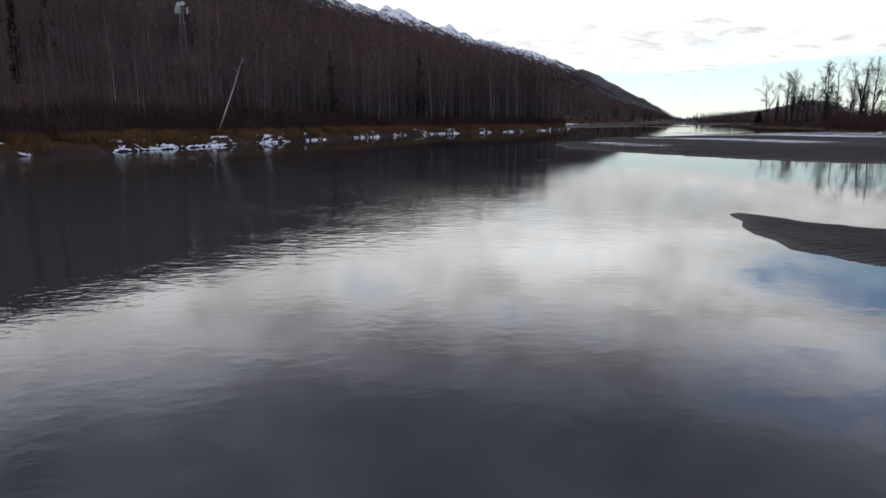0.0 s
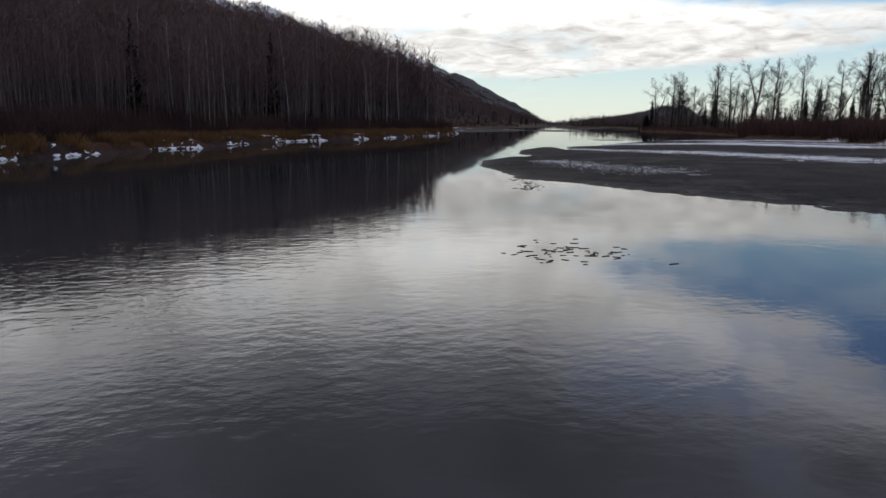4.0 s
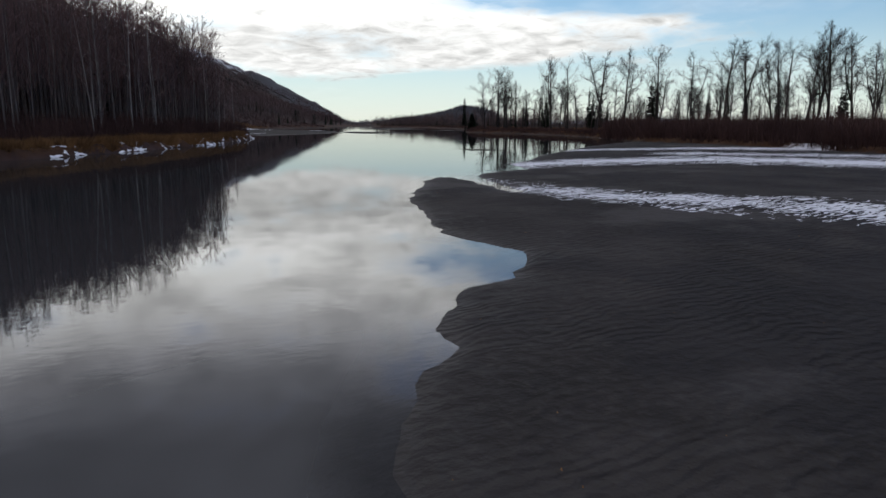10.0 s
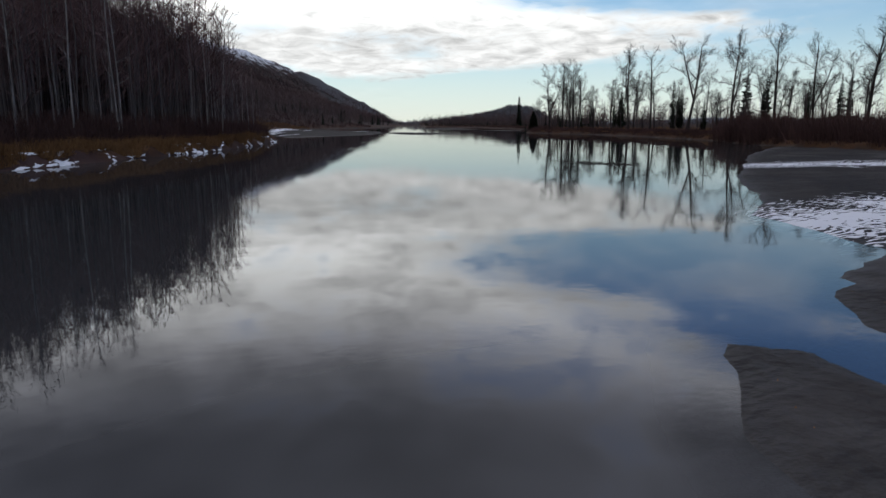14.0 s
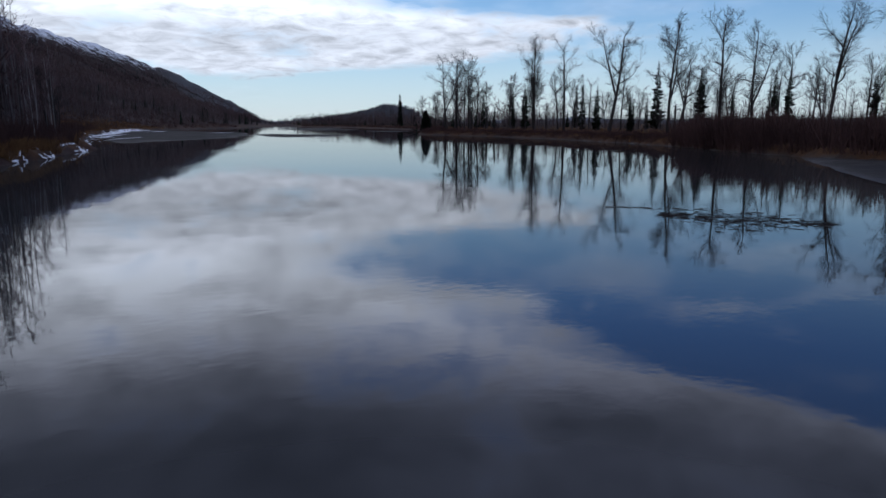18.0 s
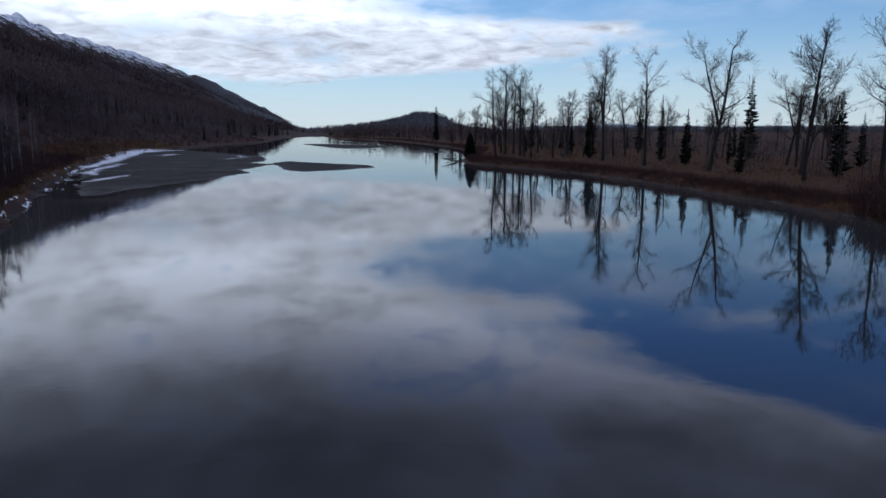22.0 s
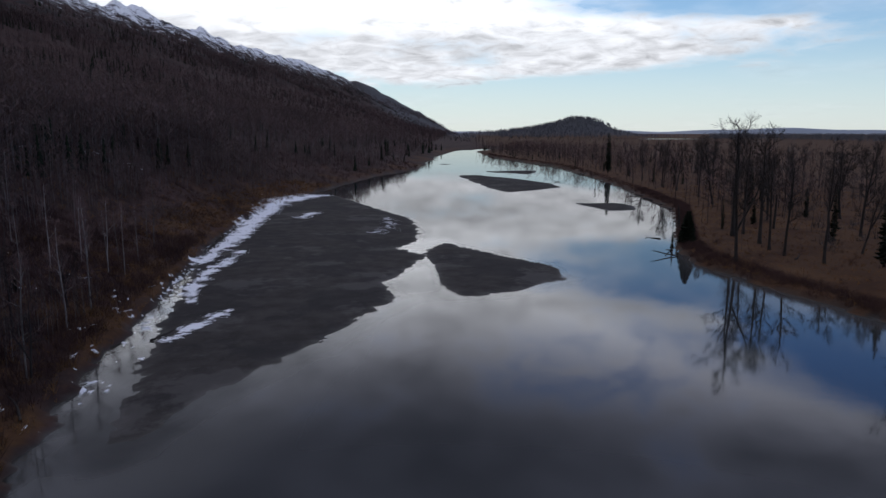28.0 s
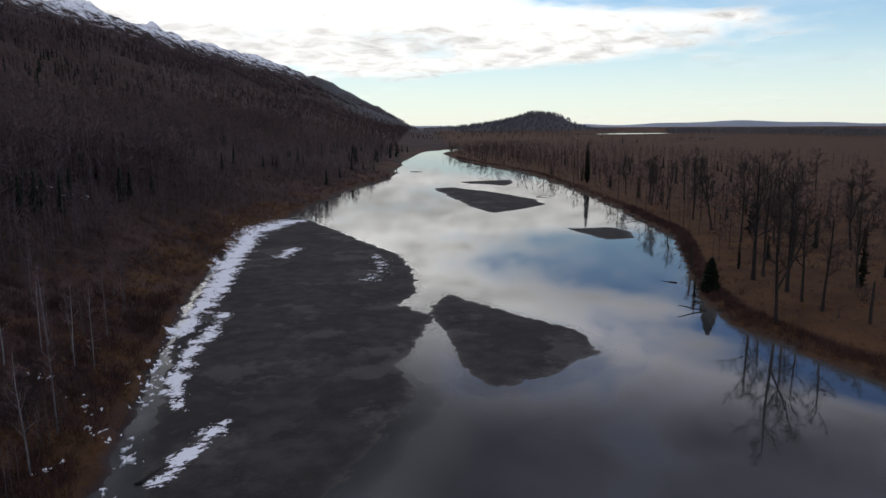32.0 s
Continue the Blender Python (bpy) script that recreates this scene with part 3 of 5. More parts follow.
def put_attr(me, name, values):
    me.attributes.new(name, "FLOAT", "POINT").data.foreach_set("value", np.asarray(values, np.float32).ravel())


GX = np.array(sorted(set(np.round(grow(-40, -3500, 2.0)[::-1] + steps((-40, 8, 0.75), (8, 58, 0.42), (58, 142, 0.7)) + grow(142, 4300, 1.6, 1.06), 3))))
GY = np.array(sorted(set(np.round(grow(-6, -900, 2.0)[::-1] + steps((-6, 30, 1.0), (30, 124, 0.45), (124, 252, 1.0), (252, 400, 0.7)) + grow(400, 4600, 1.3, 1.05), 3))))


def build_ground():
    gx, gy = np.meshgrid(GX, GY)
    h, sand, meadow, snow = terrain(gx, gy, True)
    me = grid_mesh("ground", GX, GY, h, M_GROUND)
    put_attr(me, "sand", sand)
    put_attr(me, "meadow", meadow)
    put_attr(me, "snow", snow)
    ob = new("ground", me)
    tagged(ob, "river banks, grey sand bars, brown flats and wooded mountain", "ground", kind="structure")
    # still water at level zero
    wx = np.array(sorted(set(np.round(grow(-70, -1200, 4.0)[::-1] + steps((-70, 8, 4.0), (8, 58, 1.1), (58, 150, 2.5)) + grow(150, 2600, 4.0), 3))))
    wy = np.array(sorted(set(np.round(grow(-6, -900, 4.0)[::-1] + steps((-6, 30, 3.0), (30, 124, 1.1), (124, 350, 2.5)) + grow(350, 4600, 4.0), 3))))
    gx, gy = np.meshgrid(wx, wy)
    me = grid_mesh("water", wx, wy, np.zeros_like(gx), M_WATER)
    put_attr(me, "depth", np.clip(-terrain(gx, gy), 0, 3))
    tagged(new("water", me), "calm dark river water mirroring clouds and trees", "river", kind="structure")


build_ground()

def build_far_hills():
    """A low line of hills at the edge of the flats, its blue-grey colour painted-in haze."""
    m, t, bs = material("hazed_hills", 1.0)
    # pale blue-grey base colour imitates the haze of distance
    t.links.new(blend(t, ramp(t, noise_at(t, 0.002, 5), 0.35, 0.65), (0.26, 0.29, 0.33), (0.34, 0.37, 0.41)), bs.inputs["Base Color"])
    az = np.radians(np.linspace(22, 100, 160))
    top = 26 + 7 * np.sin(az * 9) + 6 * np.sin(az * 23 + 1) + 3 * np.sin(az * 61)
    rows = []
    for r, k in ((4150, -0.1), (4250, 0.75), (4400, 1.0), (4600, 0.4)):
        rows.append(np.stack([80 + r * np.sin(az), 220 + r * np.cos(az), top * k], 1))
    n = len(az)
    i = (np.arange(3)[:, None] * n + np.arange(n - 1)[None]).ravel()
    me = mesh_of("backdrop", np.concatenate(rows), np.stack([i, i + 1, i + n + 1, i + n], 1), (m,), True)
    tagged(new("backdrop", me), "low hills on the horizon, coloured blue-grey for haze", "hills", kind="structure")


build_far_hills()

# ---- plants: shapes ----


def tube(verts, faces, pts, radii, sides=5):
    """A tapered stem through pts, added to the lists of quads."""
    base = len(verts)
    for i, (p, r) in enumerate(zip(pts, radii)):
        p = Vector(p)
        ahead = (Vector(pts[min(i + 1, len(pts) - 1)]) - Vector(pts[max(i - 1, 0)])).normalized()
        u = ahead.orthogonal().normalized()
        v = ahead.cross(u)
        for k in range(sides):
            a = 2 * math.pi * k / sides
            verts.append(tuple(p + r * (math.cos(a) * u + math.sin(a) * v)))
    for i in range(len(pts) - 1):
        for k in range(sides):
            a, b = base + i * sides + k, base + i * sides + (k + 1) % sides
            faces.append((a, b, b + sides, a + sides))


def stem_points(rng, start, way, length, n, wander, lift=0.0):
    pts, p, d = [Vector(start)], Vector(start), Vector(way).normalized()
    for _ in range(n):
        d = (d + Vector((rng.gauss(0, wander), rng.gauss(0, wander), rng.gauss(0, wander) + lift))).normalized()
        p = p + d * (length / n)
        pts.append(p.copy())
    return pts


def bare_tree(seed, height, spread, limbs, trunk_r, twigs, start=0.3, lean=0.0, wander=0.045):
    """Trunk and limbs in one mesh, fine twigs in another."""
    rng = random.Random(seed)
    tv, tf, cv, cf = [], [], [], []
    def twiggy(p, d, length, n, r):
        for _ in range(n):
            way = (Vector(d) + Vector((rng.gauss(0, 0.55), rng.gauss(0, 0.55), rng.gauss(0.15, 0.5)))).normalized()
            pts = stem_points(rng, p, way, length * rng.uniform(0.5, 1.2), 2, 0.22, 0.06)
            tube(cv, cf, [pts[0], pts[2]], (r, r * 0.25), 3)
            for j in (1, 2):
                for _ in range(2):
                    w2 = (way + Vector((rng.gauss(0, 0.6), rng.gauss(0, 0.6), rng.gauss(0.1, 0.5)))).normalized()
                    tip, side, b0 = pts[j] + w2 * length * rng.uniform(0.3, 0.6), w2.orthogonal().normalized() * r * 0.6, len(cv)
                    cv.extend([tuple(pts[j] - side), tuple(pts[j] + side), tuple(tip + side * 0.3), tuple(tip - side * 0.3)])
                    cf.append((b0, b0 + 1, b0 + 2, b0 + 3))
    pts = stem_points(rng, (0, 0, -0.3), (lean, rng.uniform(-0.03, 0.03), 1), height, 9, wander, 0.05)
    n = len(pts) - 1
    radii = [trunk_r * (1.25 if i == 0 else 1) * (1 - 0.93 * i / n) ** 0.8 + 0.012 for i in range(n + 1)]
    tube(tv, tf, pts, radii, 7)
    for _ in range(limbs):
        u = start + (1 - start) * rng.random() ** 0.8 * 0.97
        i = min(int(u * n), n - 1)
        p = Vector(pts[i]).lerp(pts[i + 1], u * n - i)
        a = rng.uniform(0, 6.283)
        up = rng.uniform(0.35, 1.05)
        way = Vector((math.cos(a), math.sin(a), up)).normalized()
        ln = spread * (1.15 - u) * rng.uniform(0.6, 1.25) + 0.5
        lim = stem_points(rng, p, way, ln, 4, 0.16, 0.1)
        r = max(radii[i] * 0.45, 0.03)
        tube(tv, tf, lim, [r, r * 0.75, r * 0.5, r * 0.3, r * 0.12], 4)
        for j in range(1, 5):
            twiggy(lim[j], lim[j] - lim[j - 1], ln * 0.42 + 0.3, twigs, max(r * 0.22, 0.012))
    twiggy(pts[-1], (0, 0, 1), height * 0.08, twigs + 2, 0.02)
    return (tv, tf), (cv, cf)


def cottonwood_shape(seed, height, trunk_r, fork=False):
    """An old bare cottonwood: a stout trunk, heavy limbs that turn upwards, and a wide crown of thin twigs."""
    rng = random.Random(seed)
    tv, tf, cv, cf = [], [], [], []

    def sprig(p, way, length, r):
        tip, side, b0 = p + way * length, way.orthogonal().normalized() * r, len(cv)
        cv.extend([tuple(p - side), tuple(p + side), tuple(tip + side * 0.3), tuple(tip - side * 0.3)])
        cf.append((b0, b0 + 1, b0 + 2, b0 + 3))

    def off(way, spread):
        return (Vector(way).normalized() + Vector((rng.gauss(0, spread), rng.gauss(0, spread), rng.gauss(0.12, spread * 0.8)))).normalized()

    def branch(p, way, length, r, heavy):
        pts = stem_points(rng, p, way, length, 6 if heavy else 3, 0.2 if heavy else 0.24, 0.09)
        n = len(pts) - 1
        radii = [max(r * (1 - 0.88 * i / n), 0.014) for i in range(n + 1)]
        tube(tv if heavy else cv, tf if heavy else cf, pts, radii, 5 if heavy else 3)
        for j in range(1, n + 1):
            ahead = pts[j] - pts[j - 1]
            if heavy:
                for _ in range(2 if j < n else 3):
                    branch(pts[j], off(ahead, 0.55), length * rng.uniform(0.22, 0.42) + 0.3, max(radii[j] * 0.55, 0.022), False)
            else:
                for _ in range(3):
                    d = off(ahead, 0.6)
                    ln = length * rng.uniform(0.25, 0.5) + 0.25
                    sprig(pts[j], d, ln, 0.016)
                    for k in (0.45, 0.8):
                        sprig(pts[j] + d * ln * k, off(d, 0.55), ln * 0.55, 0.011)

    stems = [stem_points(rng, (0, 0, -0.3), (rng.uniform(-0.03, 0.03), rng.uniform(-0.03, 0.03), 1), height * 0.9, 10, 0.035, 0.05)]
    if fork:
        stems.append(stem_points(rng, stems[0][rng.randint(3, 4)], (rng.choice((-1, 1)) * 0.3, rng.uniform(-0.3, 0.3), 1), height * 0.5, 7, 0.06, 0.07))
    for si, pts in enumerate(stems):
        n, r0 = len(pts) - 1, trunk_r * (1 if si == 0 else 0.65)
        radii = [r0 * (1.35 if i == 0 and si == 0 else 1) * (1 - 0.86 * i / n) ** 0.75 + 0.02 for i in range(n + 1)]
        tube(tv, tf, pts, radii, 8)
        start = 0.36 if si == 0 else 0.3
        for k in range(9 if si == 0 else 5):
            u = start + (0.97 - start) * (k + rng.random()) / (9 if si == 0 else 5)
            i = min(int(u * n), n - 1)
            a = 2.4 * k + rng.uniform(-0.6, 0.6)
            way = Vector((math.cos(a), math.sin(a), rng.uniform(0.45, 1.5)))
            branch(Vector(pts[i]).lerp(pts[i + 1], u * n - i), way, height * rng.uniform(0.13, 0.27) * (1.25 - 0.5 * u), max(radii[i] * rng.uniform(0.35, 0.6), 0.05), True)
        branch(pts[-1], pts[-1] - pts[-2], height * 0.12, radii[-1], True)
        # short dead stubs and shoots low on the trunk
        for _ in range(6):
            i = rng.randint(2, n - 1)
            d = off(Vector((rng.gauss(0, 1), rng.gauss(0, 1), 0.3)), 0.2)
            sprig(Vector(pts[i]), d, rng.uniform(0.6, 1.8), 0.03)
    return (tv, tf), (cv, cf)


def spruce_shape(seed, height, width, ragged=0.3, taper=0.8, arms=9):
    rng = random.Random(seed)
    tv, tf, cv, cf = [], [], [], []
    tube(tv, tf, [(0, 0, -0.3), (0.03, 0, height * 0.5), (0, 0, height)], (height * 0.014 + 0.05, height * 0.009, 0.015), 6)
    z = height * 0.06
    while z < height * 0.985:
        u = z / height
        reach = width * (1 - u) ** taper * (1 if u > 0.12 else 0.75) + 0.12
        reach *= rng.uniform(1 - ragged * 1.1, 1 + ragged * 0.3)
        lean = rng.uniform(0, 6.283)
        for _ in range(rng.randint(arms - 2, arms + 2)):
            a = rng.uniform(0, 6.283)
            ln = reach * rng.uniform(1 - ragged * 1.6, 1 + ragged * 0.5) * (1 - ragged * 0.6 * max(0, math.cos(a - lean)))
            o, s = Vector((math.cos(a), math.sin(a), 0)), Vector((-math.sin(a), math.cos(a), 0))
            w, drop = 0.17 * ln + 0.08, -0.28 * ln
            tip = o * ln + Vector((0, 0, z + drop + 0.12 * ln))
            mid = o * ln * 0.55 + Vector((0, 0, z + drop * 0.5))
            b = len(cv)
            cv.extend([(0, 0, z), tuple(mid + s * w), tuple(tip), tuple(mid - s * w), tuple(mid - Vector((0, 0, 0.25 * ln + 0.08)))])
            cf.extend([(b, b + 1, b + 2, b + 3), (b, b + 1, b + 2, b + 4)])
        z += max(0.16, height * 0.018) * rng.uniform(0.8, 1.3)
    return (tv, tf), (cv, cf)


def plant(name, shapes, mats, label, category, group):
    """A tree of two parts under an empty at its foot."""
    root = new(name)
    root.empty_display_size = 0.5
    for pname, (v, f), m in zip(("trunk", "crown"), shapes, mats):
        ob = new(pname, mesh_of(pname, v, f, (m,), True))
        ob.parent = root
    return tagged(root, label, category, group)


def ground_z(x, y):
    return float(terrain(np.array([float(x)]), np.array([float(y)]))[0])


def settle(models, spots, rng, lo=0.85, hi=1.15, sink=0.05):
    """Copies of the models at spots (x, y) or (x, y, height)."""
    zs = terrain(np.array([p[0] for p in spots], float), np.array([p[1] for p in spots], float))
    for (x, y, *h), z in zip(spots, zs):
        ob, tall = models[rng.randrange(len(models))]
        k = h[0] / tall if h else rng.uniform(lo, hi)
        m = copy_thing(ob, pose(x, y, z - sink, 0, 0, rng.uniform(0, 360)))
        m.scale = (k, k, k)


# ---- the right bank: cottonwoods and spruces ----
R = random.Random(4)


def model(name, shapes, mats, label, category, group, tall):
    return plant(name, shapes, mats, label, category, group), tall


def first_of(models, spots, rng):
    """Stand the models themselves at the first spots, then copies at the rest."""
    for (ob, tall), (x, y, h) in zip(models, spots):
        ob.matrix_basis = pose(x, y, ground_z(x, y) - 0.05, 0, 0, rng.uniform(0, 360)) @ Matrix.Scale(h / tall, 4)
    settle(models, spots[len(models):], rng)


COTTON = [model("cottonwood_tree", cottonwood_shape(20 + i, 22, 0.3 + 0.03 * (i % 3), i % 2 == 0), (M_BARK, M_LIMB),
                "tall bare grey cottonwood standing in dead grass", "tree", "trees on the flats", 22) for i in range(6)]
cotton_spots = [(150, 153, 20.7), (158, 202, 20.4), (166, 233, 22.4), (170, 250, 21.6), (179, 269, 23.8), (188, 314, 24.2), (192, 315, 21), (185, 304, 22), (181, 298, 18), (230, 364, 20),
                (242, 383, 19), (221, 346, 20), (234, 325, 19), (212, 303, 20), (156, 211, 20.5), (176, 206, 20.5), (183, 203, 16.5), (163, 186, 21), (166, 291, 20), (178, 292, 17),
                (199, 300, 17), (160, 168, 19), (148, 138, 18.5), (154, 124, 19.5), (143, 118, 18), (165, 140, 19), (172, 160, 20), (186, 180, 21), (139, 101, 17), (150, 98, 20),
                (176, 120, 20), (133, 92, 16), (141, 110, 17), (146, 127, 17), (158, 112, 19), (168, 130, 18), (137, 84, 16), (160, 150, 17), (155, 143, 15), (146, 85, 18), (165, 98, 19), (196, 236, 18), (205, 285, 17), (228, 300, 18), (215, 330, 17), (246, 350, 18), (252, 405, 17), (262, 425, 18), (276, 455, 17), (257, 418, 15)]
for _ in range(46):
    yy = R.uniform(75, 270)
    cotton_spots.append((float(np.interp(yy, RIGHT[:, 1], RIGHT[:, 0])) + R.uniform(26, 110), yy, R.uniform(11, 19)))
for _ in range(26):
    yy = R.uniform(110, 470)
    cotton_spots.append((float(np.interp(yy, RIGHT[:, 1], RIGHT[:, 0])) + R.uniform(22, 120), yy, R.uniform(11, 19)))
first_of(COTTON, cotton_spots, R)

SPRUCE = [model("spruce_tree", spruce_shape(40 + i, 15, w, 0.35), (M_BARK, M_NEEDLE), "dark green narrow spruce on the river flats", "tree", "trees on the flats", 15)
          for i, w in enumerate((1.8, 2.2, 1.5, 2.5))]
SPRUCE += [model("spruce_tree", spruce_shape(50, 20, 2.0, 0.25, 0.35, 12), (M_BARK, M_NEEDLE), "tall dark columnar spruce beside the water", "tree", "trees on the flats", 20),
           model("spruce_tree", spruce_shape(51, 7.5, 2.4, 0.2, 0.5, 13), (M_BARK, M_NEEDLE), "low bushy dark spruce on the bank's edge", "tree", "trees on the flats", 7.5)]
spruce_spots = [(205, 217, 15), (213, 255, 19.5), (200, 300, 13), (232, 352, 13), (296, 508, 20.5), (173.3, 311, 6.6), (169, 213, 13), (190, 262, 15), (184, 278, 13), (176, 245, 11), (196, 222, 10), (228, 330, 9), (193, 322, 7), (164, 226, 8), (152, 190, 9), (160, 178, 10), (149, 150, 9), (142, 128, 10), (151, 116, 11), (139, 94, 9), (170, 196, 12),
                (240, 345, 8), (175, 180, 14), (168, 160, 15), (160, 135, 13), (171, 312.5, 4.5), (288, 480, 8), (270, 440, 9), (302, 520, 7), (310, 560, 8), (250, 365, 7), (262, 380, 9), (243, 312, 16), (258, 330, 8)]
for _ in range(16):
    yy = R.uniform(110, 560)
    spruce_spots.append((float(np.interp(yy, RIGHT[:, 1], RIGHT[:, 0])) + R.uniform(14, 70), yy, R.uniform(4, 11)))
first_of(SPRUCE, spruce_spots[:6], R)
settle(SPRUCE[:4], spruce_spots[6:], R)

# ---- the left bank: birches at the water's edge ----
BIRCH = [model("birch_tree", bare_tree(60 + i, 17, 2.4, 15, 0.085, 3, 0.3, R.uniform(-0.03, 0.03), wander=0.018), (M_BIRCH, M_TWIG), "slim pale birch with bare reddish twigs", "tree", "birches on the bank", 17) for i in range(5)]


def left_spot(y, d):
    return float(np.interp(y, LEFT[:, 1], LEFT[:, 0])) - d * 1.1, y


birch_spots = []
for _ in range(105):
    yy = R.uniform(20, 222)
    birch_spots.append((*left_spot(yy, R.uniform(6, 32) if R.random() < 0.8 else R.uniform(3.5, 7)), R.uniform(0.8, 1.15) * float(np.interp(yy, (0, 70, 120, 180), (9, 9.3, 12, 17.5)))))
for _ in range(78):
    yy = R.uniform(224, 345)
    birch_spots.append((*left_spot(yy, R.uniform(3, 40)), R.uniform(8, 13)))
for _ in range(14):
    yy = R.uniform(196, 250)
    birch_spots.insert(0, (*left_spot(yy, R.uniform(2.2, 8)), R.uniform(8, 14)))
first_of(BIRCH, birch_spots[:119], R)
YOUNG = [model("birch_tree", bare_tree(80 + i, 11, 1.9, 13, 0.075, 3, 0.3, R.uniform(-0.06, 0.06), wander=0.025), (M_BIRCH, M_TWIG), "young white birch standing in reddish scrub", "tree", "birches on the bank", 11) for i in range(4)]
first_of(YOUNG, birch_spots[119:], R)

leaning = plant("birch_tree", bare_tree(71, 9.4, 1.0, 7, 0.11, 1, 0.6, 0.5, wander=0.03), (M_WHITE, M_TWIG), "white birch leaning out over the bank", "tree", "birches on the bank")
leaning.matrix_basis = pose(-18.6, 78, ground_z(-18.6, 78) - 0.05)

for x, y, h in ((61.6, 276.6, 14.5), (57.3, 266, 12), (60, 259, 10), (55, 250, 13), (50.5, 240, 12), (62, 285, 9), (53, 232, 11), (49, 222, 14), (45, 214, 15), (66, 296, 8), (57, 281, 12), (47, 246, 14), (52, 272, 13), (41, 205, 16), (63.5, 262, 9), (65.5, 271, 7.5), (61, 252, 10)):
    m = copy_thing(COTTON[R.randrange(6)][0], pose(x, y, ground_z(x, y) - 0.05, 0, 0, R.uniform(0, 360)))
    m.scale = (h / 22,) * 3
    tagged(m, "bare crooked poplar leaning over the reddish scrub", "tree", "poplars on the bank")

for x, y, h in ((-9, 124, 12.5), (-44, 88, 13), (60, 300, 4), (44, 262, 5), (30, 196, 15), (8, 150, 15)):
    m = copy_thing(SPRUCE[R.randrange(4)][0], pose(x, y, ground_z(x, y) - 0.05, 0, 0, R.uniform(0, 360)))
    m.scale = (h / 15,) * 3
    tagged(m, "dark spruce among the bare birches", "tree", "spruces in the birch woods")

# ---- woods, thickets and grass without number ----


def tri_soup(pieces):
    """Joins (verts, tris, slot) templates, each set at many places: pieces are (template, xyz, turn, scale_xy, scale_z)."""
    vs, fs, ms, base = [], [], [], 0
    for (tv, tf, tm), at, turn, kx, kz in pieces:
        n = len(at)
        c, s = np.cos(turn)[:, None], np.sin(turn)[:, None]
        x, y, z = (tv[None, :, i] for i in range(3))
        px = (x * c - y * s) * kx[:, None] + at[:, 0:1]
        py = (x * s + y * c) * kx[:, None] + at[:, 1:2]
        pz = z * kz[:, None] + at[:, 2:3]
        vs.append(np.stack([px, py, pz], -1).reshape(-1, 3))
        fs.append((tf[None] + (np.arange(n) * len(tv))[:, None, None]).reshape(-1, 3) + base)
        ms.append(np.tile(tm, n))
        base += n * len(tv)
    return np.concatenate(vs), np.concatenate(fs), np.concatenate(ms)


def stuff(name, soup, mats, label, category):
    v, f, m = soup
    me = mesh_of(name, v, f, mats)
    me.polygons.foreach_set("material_index", m.astype(np.int32))
    return tagged(new(name, me), label, category, kind="stuff")


def wood_template(seed, branches, sprigs, r=0.006, reach=0.11, low=0.3, wide=0.003):
    """A slim bare tree one metre high: a three-sided stem, and boughs and twigs of one triangle each."""
    rng = np.random.RandomState(seed)
    v, f, m = [], [], []
    kink = rng.uniform(-0.03, 0.03, 2)
    for z, k in ((0, 1.0), (0.5, 0.75), (1.0, 0.12)):
        for a in (0, 2.1, 4.2):
            v.append((r * k * math.cos(a) + kink[0] * math.sin(z * 3), r * k * math.sin(a) + kink[1] * math.sin(z * 3), z))
    for i in (0, 3):
        for k in range(3):
            a, b = i + k, i + (k + 1) % 3
            f += [(a, b, b + 3), (a, b + 3, a + 3)]
            m += [0, 0]

    def blade(o, tip, w):
        side = np.cross(tip - o, rng.normal(size=3))
        side = side / (np.linalg.norm(side) + 1e-9) * w
        f.append((len(v), len(v) + 1, len(v) + 2))
        v.extend([tuple(o - side), tuple(o + side), tuple(tip)])
        m.append(1)

    for _ in range(branches):
        u, a = low + (1 - low) * rng.rand() ** 0.7, rng.uniform(0, 6.283)
        ln = reach * (1.2 - u) * rng.uniform(0.6, 1.3) + 0.025
        o = np.array((kink[0] * math.sin(u * 3), kink[1] * math.sin(u * 3), u * 0.97))
        way = np.array((math.cos(a), math.sin(a), rng.uniform(0.5, 1.7)))
        way = way / np.linalg.norm(way)
        tip = o + way * ln * 1.5
        blade(o, tip, wide)
        for _ in range(sprigs):
            p = o + (tip - o) * rng.uniform(0.3, 0.95)
            d = way + rng.normal(0, 0.5, 3) + np.array((0, 0, 0.2))
            blade(p, p + d / np.linalg.norm(d) * ln * rng.uniform(0.5, 0.95), wide * 0.75)
    return np.array(v), np.array(f), np.array(m)


